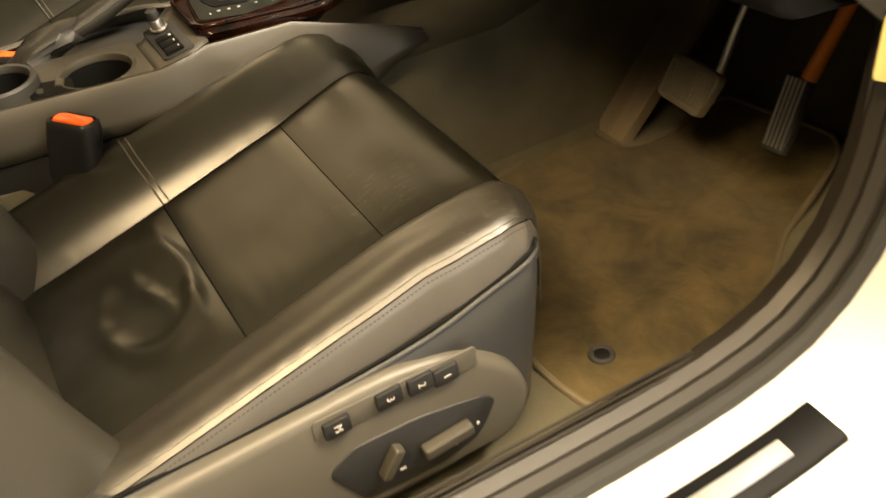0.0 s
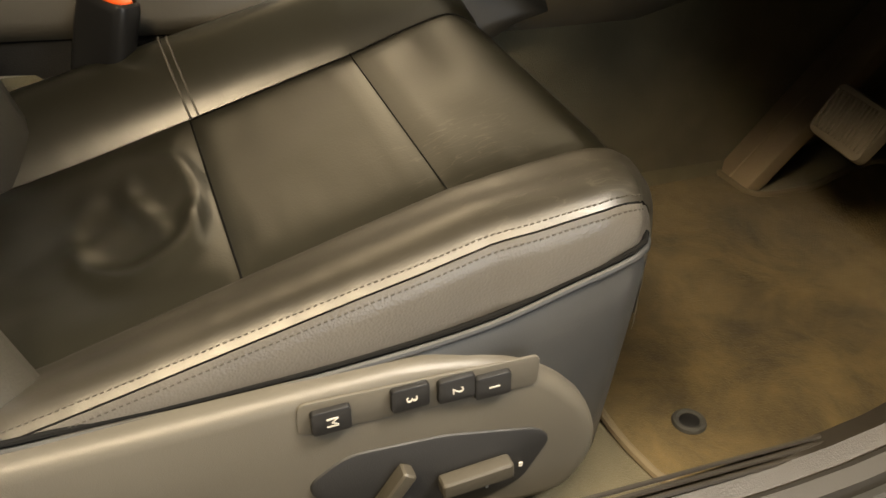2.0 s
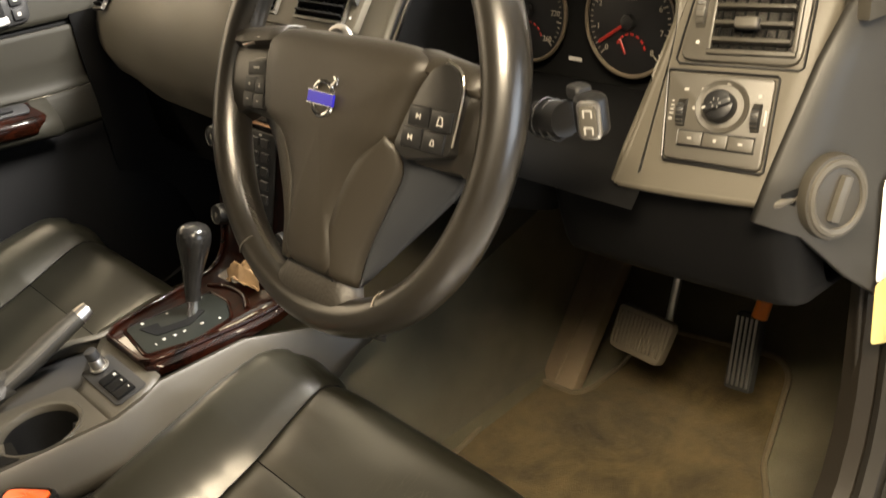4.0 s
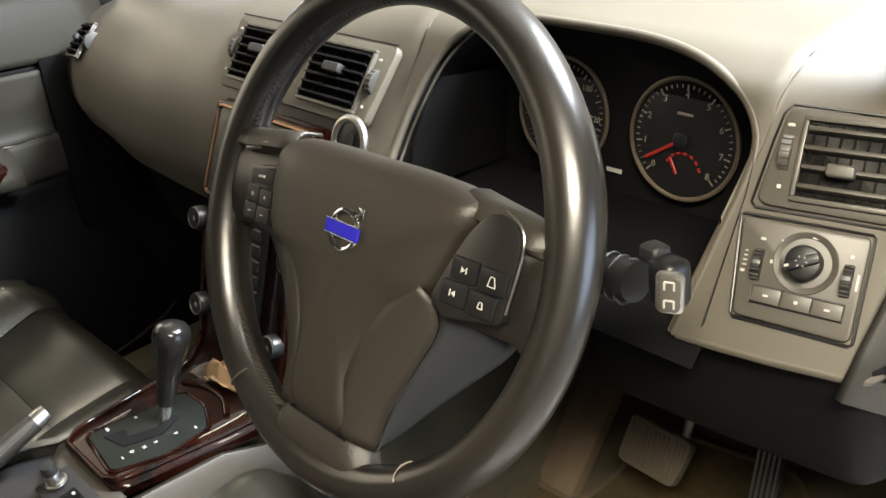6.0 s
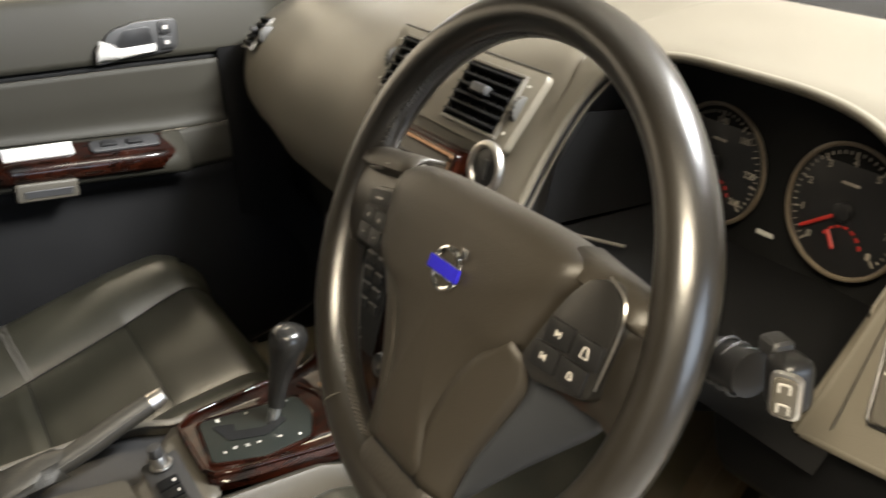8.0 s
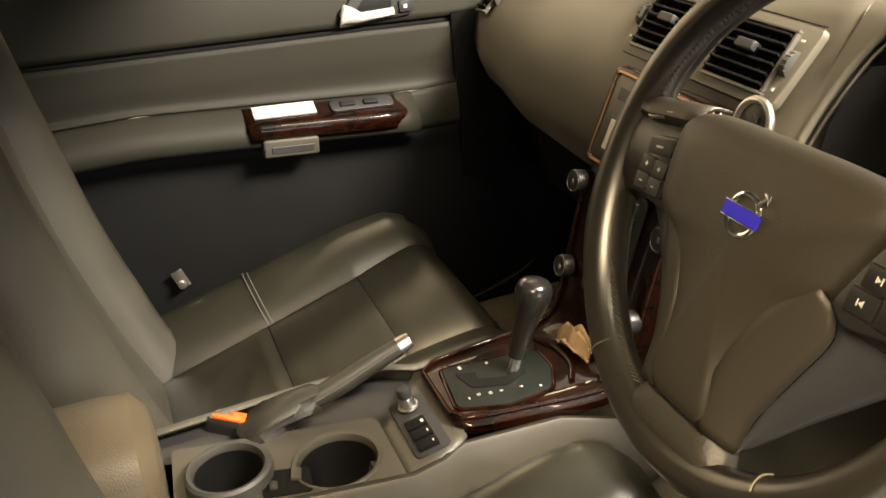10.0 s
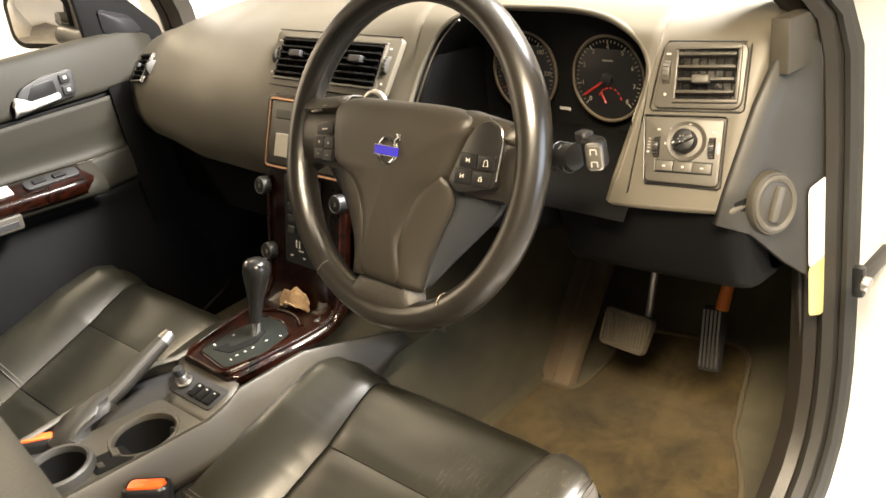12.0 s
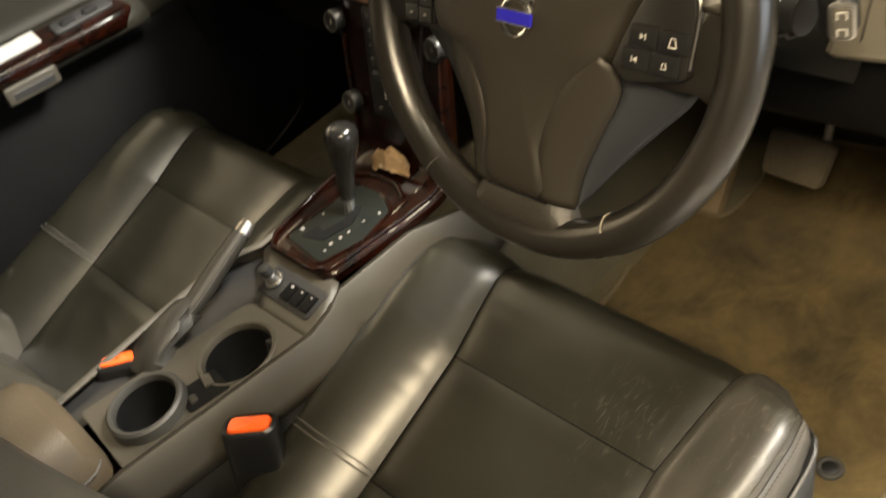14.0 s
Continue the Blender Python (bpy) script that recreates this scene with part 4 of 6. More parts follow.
# light switch panel
lp = part("light_switch_panel", plate(round_poly([(-0.039, -0.042), (0.044, -0.046), (0.0445, 0.030), (-0.0455, 0.0315)], 0.006), 0.0045, 0.002, FM), FACIA, dash, "grey light switch panel")
tube("panel_gap", [FM @ V((x, y, 0.0012)) for x, y in ((-0.0475, 0.0315), (-0.0455, 0.0335), (0.0445, 0.032), (0.0465, 0.030), (0.046, -0.046), (0.043, -0.048), (-0.039, -0.044), (-0.041, -0.041), (-0.0475, 0.0315))], 0.0011, BLACK, lp, "dark gap round the panel", n=6)
lm = FM @ pose(0, 0, 0.0046)
secs = [[lm @ V((0.0045 + r * math.cos(a), 0.004 + r * math.sin(a), z)) for a in (2 * math.pi * i / 36 for i in range(36))] for r, z in ((0.0228, 0.0002), (0.0222, 0.0012), (0.0205, 0.0010), (0.0150, -0.0015), (0.0130, -0.0022), (0.001, -0.0022))]
loft("dial_well", secs, CONS, lp, "dished well round the dial", closed=True)
ld = part("light_dial", disc(0.0128, 0.013, 0.003, lm @ pose(0.0045, 0.004, 0.0), 28), BLACK, lp, "round black light dial")
part("dial_grip", rbox(0.025, 0.0075, 0.008, 0.003, 2, lm @ pose(0.0045, 0.004, 0.0145, 0, 0, 25)), BLACK, ld)
bars("dial_mark", ld, WHITE, lm @ pose(0.0045, 0.004, 0.0187, 0, 0, 25), [(-0.010, 0, 0.003, 0.0016)])
sun = [lm @ pose(0.0045, 0.004, 0.0187, 0, 0, 60 * i) for i in range(6)]
for m in sun:
    bars("dial_symbol", ld, WHITE, m, [(0.0036, 0, 0.0016, 0.0006)])
for x in (-0.028, 0.0345):
    w = part("thumb_wheel", disc(0.0125, 0.0065, 0.001, lm @ pose(x, -0.003, -0.004) @ Matrix.Rotation(radians(90), 4, "Y") @ pose(0, 0, -0.00325), 24), BLACK, lp, "ribbed thumb wheel")
    for i in range(7):
        part("wheel_rib", rbox(0.0066, 0.0009, 0.0016, 0.0003, 1, lm @ pose(x, -0.003, -0.004) @ Matrix.Rotation(radians(-54 + 18 * i), 4, "X") @ pose(0, 0, 0.0128)), CONS, w)
for i in range(3):
    part("push_button", rbox(0.0208, 0.0115, 0.004, 0.0012, 2, lm @ pose(-0.0175 + 0.0216 * i, -0.0245 - 0.0008 * i, 0.0008, 0, 0, -2)), FACIA, lp, "small push button")
tube("button_gap", [lm @ V((x, y, 0.0005)) for x, y in ((-0.0288, -0.018), (0.0368, -0.0198), (0.0366, -0.0324), (-0.0286, -0.0308), (-0.0288, -0.018))], 0.0008, BLACK, lp, "dark gap round the buttons", n=5)
bars("switch_print", lp, WHITE, lm @ pose(0, 0, 0.0002), [(-0.0275, 0.0165, 0.0036, 0.0020), (0.0345, 0.0145, 0.0028, 0.0026), (0.008, 0.0235, 0.0038, 0.0022), (-0.0125, 0.0175, 0.0040, 0.0014), (-0.0185, 0.001, 0.0026, 0.0026), (-0.0375, 0.006, 0.002, 0.0010), (-0.0375, 0.0025, 0.0025, 0.0010), (-0.0375, -0.001, 0.003, 0.0010), (-0.0375, -0.0045, 0.0034, 0.0010), (-0.038, -0.009, 0.003, 0.0022), (0.0412, -0.003, 0.0018, 0.012)])
bars("button_print", lp, WHITE, lm @ pose(0, -0.0247, 0.0029), [(-0.0175, 0, 0.0036, 0.0016), (0.0041, -0.0006, 0.0026, 0.0024), (0.0257, -0.0014, 0.0038, 0.0015)])

# dash end panel beside the door, with round lock cover and label
endp = [[V((0.699, y, z)) for y, z in q] for q in (
    ((0.172, 0.572), (0.190, 0.61), (0.235, 0.69), (0.285, 0.745)), ((0.214, 0.545), (0.24, 0.60), (0.27, 0.67), (0.30, 0.74)),
    ((0.262, 0.490), (0.285, 0.56), (0.315, 0.65), (0.33, 0.735)), ((0.318, 0.445), (0.345, 0.52), (0.36, 0.62), (0.36, 0.73)),
    ((0.365, 0.40), (0.385, 0.50), (0.39, 0.60), (0.385, 0.73)))]
endp = [[V((p.x - (0.030 if i == 0 else 0.012 if i == 1 else 0) * (0.76 - p.z) / 0.19 + 0.012 * (i / 4) - 0.02 * max(0, (0.45 - p.z)), p.y, p.z)) for p in r] for i, r in enumerate(endp)]
loft("end_panel", endp, ENDP, dash, "grey end panel beside the door opening", thick=0.008)
cm = axes((0.7000, 0.238, 0.576), (0.38, 0.92, 0), (0, 0.30, 1))
lockc = part("lock_cover", disc(0.034, 0.010, 0.004, cm @ pose(0, 0, -0.004) @ Matrix.Diagonal((0.95, 1.1, 1, 1)), 32), CONS, dash, "round grey lock cover")
ring("cover_rim", 0.027, 0.0040, PANEL, lockc, "", cm @ pose(0, 0, 0.005) @ Matrix.Diagonal((0.95, 1.1, 1, 1)), 32, 8)
part("cover_grip", rbox(0.010, 0.040, 0.008, 0.003, 2, cm @ pose(0, 0, 0.008, 0, 0, -25)), PANEL, lockc)
lab = thing("tyre_label", "white and yellow information label on the end panel", "label")
lmx = axes((0.7105, 0.328, 0.470), (0.03, 1, 0), (0, 0.14, 1))
part("label_top", plate(rounded(0.046, 0.105, 0.008), 0.001, 0.0003, lmx @ pose(0.004, 0.042, 0)), STICKER, lab)
part("label_bottom", plate(round_poly([(-0.023, -0.035), (0.010, -0.050), (0.023, -0.042), (0.023, 0.03), (-0.023, 0.03)], 0.006), 0.001, 0.0003, lmx @ pose(0.004, -0.041, 0)), YELLOW, lab, "yellow lower half")

# knee panel and glove box
loft("knee_panel", [[V((x, y + dyk + 0.1 * max(0, x - 0.56), z - 0.03 * max(0, 0.56 - x))) for x, dyk in [(0.434, 0.07), (0.436, 0.012), (0.439, 0.004), (0.446, 0.0)] + [(q, 0.0) for q in np.linspace(0.46, 0.656, 12)] + [(0.667, 0.0008), (0.674, 0.004), (0.678, 0.012), (0.680, 0.05)]] for y, z in ((0.184, 0.590), (0.186, 0.575), (0.192, 0.52), (0.200, 0.486), (0.205, 0.476), (0.218, 0.469), (0.30, 0.462), (0.5, 0.47), (0.8, 0.52))], LOWER, dash, "dark lower panel under the steering column", thick=0.005)
loft("column_recess", [[V((x, y, z)) for x in np.linspace(0.20, 0.446, 8)] for y, z in ((0.185, 0.590), (0.24, 0.575), (0.26, 0.50), (0.32, 0.47), (0.5, 0.47), (0.8, 0.52))], MATTE, dash, "dark recess round the steering column", thick=0.005)
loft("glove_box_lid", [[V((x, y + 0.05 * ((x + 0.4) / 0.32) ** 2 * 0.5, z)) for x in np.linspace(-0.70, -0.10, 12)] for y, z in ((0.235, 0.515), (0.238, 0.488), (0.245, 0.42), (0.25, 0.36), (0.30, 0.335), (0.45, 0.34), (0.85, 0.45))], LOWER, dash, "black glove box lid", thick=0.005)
# ignition key slot ring
km = axes((0.152, 0.158, 0.658), (1, 0, 0), (0, 0.30, 1))
kr = ring("ignition_ring", 0.0235, 0.0045, SATIN, dash, "grey ring round the ignition slot", km, 40, 10)
part("ignition_well", disc(0.021, 0.003, 0.001, km @ pose(0, 0, -0.002), 32), BLACK, dash, "dark ignition well")
part("key_slot", rbox(0.008, 0.020, 0.004, 0.001, 1, km @ pose(0.004, 0, 0.003)), DARK, dash)

# ---------------------------------------------------------------- centre stack and wood console trim
trim = thing("centre_stack", "lacquered walnut console trim rising into a slim centre stack", "console trim")
cpath = cr([(-0.135, 0.345), (-0.05, 0.345), (0.01, 0.345), (0.045, 0.350), (0.067, 0.372), (0.080, 0.414), (0.095, 0.47), (0.111, 0.52), (0.130, 0.565), (0.170, 0.656)], 60)
cw = lambda y: float(np.interp(y, (-0.135, -0.125, -0.10, -0.02, 0.03, 0.17), (0.055, 0.066, 0.071, 0.082, 0.088, 0.100)))


def stack(k, dx, dn):
    p = cpath[k]
    t = cpath[min(k + 1, 59)] - cpath[max(k - 1, 0)]
    t = t / np.linalg.norm(t)
    return V((dx, p[0] - t[1] * dn, p[1] + t[0] * dn))


secs = []
for k in range(60):
    w = cw(cpath[k][0])
    secs.append([stack(k, a, b) for a, b in [(-w, -0.014), (-w - 0.001, -0.004), (-w + 0.003, 0.001), (-w + 0.008, 0.003), (-w * 0.6, 0.003), (0, 0.003), (w * 0.6, 0.003), (w - 0.008, 0.003), (w - 0.003, 0.001), (w + 0.001, -0.004), (w, -0.014)]])
loft("wood_panel", secs, WOOD, trim, "glossy dark walnut panel", closed=True, caps=True)


def stack_plane(z, lift=0.0):
    k = min(range(60), key=lambda q: abs(cpath[q][1] - z))
    a, b = cpath[k - 1], cpath[k + 1 if k < 59 else 59]
    return axes((0, cpath[k][0], cpath[k][1]), (1, 0, 0), (0, b[0] - a[0], b[1] - a[1])) @ pose(0, 0, lift)


sm = stack_plane(0.60, 0.004)
radio = part("radio_bezel", plate(round_poly([(-0.101, -0.058), (0.099, -0.058), (0.101, 0.058), (-0.103, 0.058)], 0.008), 0.006, 0.003, sm), WOOD, trim, "walnut radio bezel with a copper edge")
tube("copper_edge", [sm @ V((x, y, 0.006)) for x, y in rounded(0.186, 0.106, 0.006)] + [sm @ V((0.093, 0.047, 0.006))], 0.0028, COPPER, radio, "thin copper edge", n=6)
part("radio_face", plate(rounded(0.178, 0.098, 0.004), 0.003, 0.001, sm @ pose(0, 0, 0.0045)), HUBP, radio, "brown-grey radio face")
part("disc_slot", rbox(0.150, 0.014, 0.004, 0.001, 1, sm @ pose(0, 0.030, 0.007)), BLACK, radio, "black disc slot")
part("display_recess", rbox(0.150, 0.042, 0.002, 0.0005, 1, sm @ pose(0, -0.018, 0.0075)), BLACK, radio)
part("display", rbox(0.140, 0.036, 0.002, 0.0005, 1, sm @ pose(0, -0.018, 0.0085)), LCD, radio, "pale unlit display")
keypad = part("keypad", plate(round_poly([(-0.040, -0.07), (0.040, -0.07), (0.045, 0.07), (-0.045, 0.07)], 0.006), 0.003, 0.001, stack_plane(0.475, 0.003)), BLACK, trim, "black keypad with small buttons")
pm = stack_plane(0.475, 0.006)
for r in range(5):
    for c in range(3):
        part("key", rbox(0.018, 0.012, 0.004, 0.0012, 1, pm @ pose(-0.024 + 0.024 * c, 0.056 - 0.018 * r, 0.001)), DARK, keypad)
bars("key_print", keypad, WHITE, pm @ pose(0, 0, 0.0035), [(-0.008, -0.036, 0.002, 0.012), (0.0, -0.036, 0.002, 0.012), (0.004, -0.046, 0.012, 0.002), (-0.020, -0.056, 0.006, 0.002), (0.012, -0.056, 0.006, 0.002), (-0.02, 0.066, 0.006, 0.002), (0.016, 0.066, 0.006, 0.002)])
for y, xk in ((0.045, 0.094), (-0.060, 0.077)):
    for x in (-xk, xk):
        kn = part("round_knob", disc(0.0145, 0.014, 0.004, pm @ pose(x, y, -0.002), 28), BLACK, trim, "round dark knob with a paler rim")
        ring("knob_rim", 0.0125, 0.0010, ENDP, kn, "", pm @ pose(x, y, 0.0118), 28, 6)
        bars("knob_print", kn, DIALP, pm @ pose(x, y, 0.0122), [(0, 0, 0.0012, 0.007), (0.003, 0, 0.0012, 0.005)])
# raised lacquered edge round the lower part
edge = [stack(k, -cw(cpath[k][0]) + 0.006, 0.004) for k in range(44, 0, -2)] + [stack(0, dx, 0.004) for dx in np.linspace(-0.045, 0.045, 6)] + [stack(k, cw(cpath[k][0]) - 0.006, 0.004) for k in range(1, 45, 2)]
tube("raised_edge", edge, 0.0032, WOOD, trim, "rounded glossy edge", n=12)
tube("gate_edge", [(-0.050, 0.014, 0.349), (-0.02, 0.026, 0.350), (0.02, 0.026, 0.350), (0.050, 0.012, 0.349)], 0.004, WOOD, trim, "rounded walnut bar", n=10, steps=16)
# shift plate and lever
gate = part("shift_plate", plate(round_poly([(-0.040, -0.114), (0.040, -0.124), (0.059, -0.070), (0.052, -0.014), (0.013, 0.004), (-0.028, 0.003)], 0.008), 0.003, 0.001, pose(0, 0, 0.3475)), GATE, trim, "dark green-grey shift gate plate")
part("shift_slot", plate(round_poly([(-0.022, -0.104), (0.013, -0.096), (0.026, -0.056), (0.012, -0.026), (0.004, -0.028), (0.010, -0.054), (0.000, -0.084), (-0.014, -0.080)], 0.004), 0.001, 0, pose(0, 0, 0.3507)), MATTE, gate)
for ch, x, y in (("D", 0.028, -0.094), ("N", 0.031, -0.081), ("R", 0.033, -0.068), ("P", 0.036, -0.045)):
    text("gate_letter", ch, 0.0062, WHITE, gate, pose(x, y, 0.3508, 0, 0, 0))
bars("gate_print", gate, WHITE, pose(0, 0, 0.3508), [(-0.027, -0.061, 0.0036, 0.0028), (-0.031, -0.094, 0.006, 0.003), (-0.024, -0.012, 0.003, 0.0015), (0.044, -0.024, 0.0036, 0.002), (0.030, -0.106, 0.004, 0.0015)])
tube("gate_rim", [V((x, y, 0.3486)) for x, y in round_poly([(-0.042, -0.116), (0.041, -0.1265), (0.0615, -0.070), (0.054, -0.012), (0.013, 0.0065), (-0.030, 0.0055)], 0.008) ] + [V((-0.0425, -0.106, 0.3486))], 0.0022, WOOD, trim, "rounded lacquered rim", n=8)
lev = thing("gear_lever", "dark grey automatic gear lever with a chrome collar", "gear lever")
tube("collar", [(0.004, -0.041, 0.349), (0.004, -0.037, 0.360), (0.004, -0.034, 0.372)], [0.008, 0.0075, 0.008], CHROME, lev, "chrome collar", n=16)
tube("stem", [(0.004, -0.034, 0.370), (0.0045, -0.031, 0.385), (0.005, -0.027, 0.400), (0.0055, -0.022, 0.415), (0.006, -0.017, 0.430), (0.0065, -0.013, 0.443), (0.007, -0.0105, 0.452), (0.007, -0.009, 0.459), (0.007, -0.008, 0.4635), (0.007, -0.0075, 0.466), (0.007, -0.0073, 0.4672)], [0.0100, 0.0105, 0.012, 0.0145, 0.0182, 0.021, 0.0215, 0.0198, 0.0160, 0.0100, 0.001], LEVER, lev, "smooth dark grey knob", n=24)
part("release_button", rbox(0.012, 0.016, 0.006, 0.0025, 2, pose(0.007, 0.002, 0.452, 40)), DARK, lev, "release button")

# ---------------------------------------------------------------- centre console
con = thing("centre_console", "grey plastic centre console with two cup holders", "centre console")


def fill_plate(name, outer, holes, z, mat, parent, label=""):
    bm = bmesh.new()
    es = []
    for lp_ in [outer] + holes:
        vs = [bm.verts.new((x, y, z(x, y))) for x, y in lp_]
        es += [bm.edges.new((a, b)) for a, b in zip(vs, vs[1:] + vs[:1])]
    bmesh.ops.triangle_fill(bm, use_beauty=True, edges=es)
    return part(name, bm, mat, parent, label)


def circle(cx, cy, r, n=28, k=1.0):
    return [(cx + r * math.cos(2 * math.pi * i / n), cy + k * r * math.sin(2 * math.pi * i / n)) for i in range(n)]


CUPS = ((0.034, -0.265, 0.047), (0.009, -0.378, 0.042))
trayz = lambda x, y: 0.322 + 0.05 * (y + 0.43) * 0.3
outer = round_poly([(-0.070, -0.432), (0.064, -0.442), (0.108, -0.192), (-0.020, -0.206)], 0.008)
tray = fill_plate("tray_top", outer, [circle(*c) for c in CUPS], trayz, CONS, con, "grey tray with two cup holders")
for (cx, cy, r), lip in zip(CUPS, (0.0015, 0.016)):
    secs = [[V((x, y, trayz(x, y) + dz)) for x, y in circle(cx, cy, rr)] for rr, dz in ((r + 0.006, 0.0), (r + 0.005, lip - 0.003), (r + 0.002, lip), (r - 0.002, lip - 0.001), (r - 0.0045, lip - 0.007), (r - 0.004, lip - 0.012))]
    cup = loft("cup_holder", secs, ENDP if lip > 0.01 else CONS, con, "cup holder with a bevelled grey rim" if lip > 0.01 else "deep cup holder set flush in the tray", closed=True)
    loft("cup_liner", [[V((x, y, trayz(x, y) + dz)) for x, y in circle(cx, cy, rr)] for rr, dz in ((r - 0.0042, lip - 0.0085), (r - 0.0065, -0.03), (r - 0.0095, -0.052), (r - 0.014, -0.063), (0.001, -0.064))], LOWER, cup, "near black liner", closed=True)
    part("cup_tongue", rbox(0.012, 0.010, 0.03, 0.003, 2, pose(cx + 0.012, cy + r - 0.012, 0.300, -15)), DARK, cup)
part("cup_slot", plate(round_poly([(0.018, -0.345), (0.060, -0.352), (0.072, -0.300), (0.030, -0.296)], 0.006), 0.0012, 0, pose(0, 0, 0.3235)), LOWER, con, "dark slot joining the cup holders")
part("slot_tongue", rbox(0.020, 0.011, 0.008, 0.002, 2, pose(0.038, -0.312, 0.3235, -12, 0, -14)), CONS, con, "grey-brown rubber tongue")
part("slot_tongue", rbox(0.014, 0.009, 0.007, 0.002, 2, pose(0.046, -0.338, 0.3235, -8, 0, -10)), HBM, con, "grey-brown rubber tongue")
sides = []
for y, z, w, wl in ((-0.50, 0.315, 0.056, -0.115), (-0.445, 0.326, 0.066, -0.115), (-0.30, 0.330, 0.093, -0.118), (-0.20, 0.332, 0.110, -0.118), (-0.165, 0.336, 0.106, -0.105), (-0.135, 0.335, 0.088, -0.09), (-0.02, 0.333, 0.092, -0.092), (0.03, 0.318, 0.097, -0.097), (0.08, 0.303, 0.103, -0.103), (0.12, 0.290, 0.106, -0.106), (0.16, 0.275, 0.108, -0.108)):
    sides.append((y, z, w, wl))
for sgn, nm in ((1, "driver_side_wall"), (-1, "passenger_side_wall")):
    secs, skirt = [], []
    for y, z, w, wl in sides:
        e = w if sgn > 0 else -wl
        low = min(z - 0.008, float(np.interp(y, (-0.14, -0.02, 0.08, 0.12, 0.16), (0.02, 0.13, 0.225, 0.250, 0.262))))
        cut = max(low, z - 0.062) if y < -0.02 else low
        secs.append([V((sgn * a, y, b)) for a, b in ((e - 0.012, z - 0.001), (e - 0.003, z + 0.001), (e, z - 0.003), (e + 0.006, z - 0.35 * (z - cut)), (e + 0.010, z - 0.7 * (z - cut)), (e + 0.013, cut))])
        skirt.append([V((sgn * a, y, b)) for a, b in ((e + 0.010, cut + 0.004), (e + 0.015, 0.5 * cut + 0.5 * low), (e + 0.022, min(low, 0.02)))])
    loft(nm, secs, CONS, con, "grey console side", thick=0.004)
    # Wall split here; the lower part is coloured as dark as the gap's shade.
    loft("lower_skirt", skirt[:7], LOWER, con, "carpeted lower console side, blackened for shade in the seat gap", thick=0.003)
loft("brake_shelf", [[V((x, y, 0.312)) for x in np.linspace(a, b, 5)] for y, a, b in ((-0.50, -0.118, -0.07), (-0.30, -0.118, -0.036), (-0.2, -0.118, -0.012), (-0.14, -0.10, 0.0))], DARK, con, "dark handbrake well")
loft("switch_ramp", [[V((x, y, z)) for x in np.linspace(-0.004 if y < -0.18 else -0.066, w, 9)] for y, z, w in ((-0.206, 0.325, 0.110), (-0.196, 0.327, 0.108), (-0.140, 0.338, 0.085), (-0.128, 0.338, 0.075))], CONS, con, "sloping grey switch panel", thick=0.004)
rm = axes((0.03, -0.167, 0.3325), (1, 0, 0), (0, 1, 0.19))
part("switch_block", plate(rounded(0.104, 0.042, 0.006), 0.002, 0.001, rm @ pose(-0.002, 0, 0.0005)), DARK, con, "dark switch block")
lt = part("lighter", disc(0.0088, 0.018, 0.003, rm @ pose(-0.036, 0.0, 0.002), 24), SATIN, con, "bright metal cigarette lighter")
ring("lighter_rim", 0.0105, 0.0018, SATIN, lt, "", rm @ pose(-0.036, 0, 0.006), 24, 8)
part("lighter_cap", disc(0.008, 0.012, 0.002, rm @ pose(-0.036, 0, 0.020), 20), DARK, lt)
for i in range(3):
    part("rocker_switch", rbox(0.016, 0.024, 0.006, 0.002, 2, rm @ pose(-0.002 + 0.019 * i, -0.003, 0.004)), LOWER, con, "black rocker switch")
bars("rocker_print", con, WHITE, rm @ pose(0.0, 0.004, 0.0074), [(0, 0, 0.0042, 0.0032), (0.019, 0, 0.0038, 0.0016), (0.038, 0, 0.0030, 0.0016)])
arm = thing("armrest_box", "grey-brown leather centre armrest with a stitched edge", "armrest")
secs = []
for y, k in ((-0.80, 0.9), (-0.60, 1.0), (-0.50, 1.0), (-0.462, 0.96), (-0.447, 0.80), (-0.443, 0.55)):
    secs.append([V((-0.040 + a * k, y, 0.265 + b * (0.75 + 0.25 * k) - (0.0 if k > 0.9 else 0.012))) for a, b in cr([(-0.082, 0.0), (-0.085, 0.08), (-0.07, 0.125), (-0.03, 0.138), (0.03, 0.138), (0.07, 0.125), (0.085, 0.08), (0.082, 0.0)], 28)])
loft("padded_lid", secs, ARMM, arm, "padded leather lid", caps=True)
tube("lid_seam", [(-0.040 + 0.0865 * s_, y_, 0.335) for s_, y_ in ((-1, -0.7), (-1, -0.5), (-0.9, -0.455), (0, -0.444), (0.9, -0.455), (1, -0.5), (1, -0.7))], 0.0016, THREAD, arm, "", n=6, steps=40)

hb = thing("handbrake", "grey leather handbrake lever with a silver button", "handbrake")
tube("lever", [(-0.060, -0.30, 0.333), (-0.060, -0.24, 0.352), (-0.060, -0.19, 0.372), (-0.060, -0.157, 0.384)], [0.0105, 0.0125, 0.0138, 0.0130, 0.0115], HBM, hb, "grey hand lever", n=16, steps=14)
tube("button", [(-0.060, -0.158, 0.3835), (-0.060, -0.150, 0.3865), (-0.060, -0.142, 0.3895)], [0.0112, 0.0108, 0.009], SATIN, hb, "silver end button", n=18)
tube("grip_seam", [(-0.0485, -0.29, 0.340), (-0.0475, -0.24, 0.357), (-0.0475, -0.19, 0.377), (-0.0485, -0.165, 0.387)], 0.0008, THREAD, hb, "seam along the grip", n=5, steps=10)
secs = []
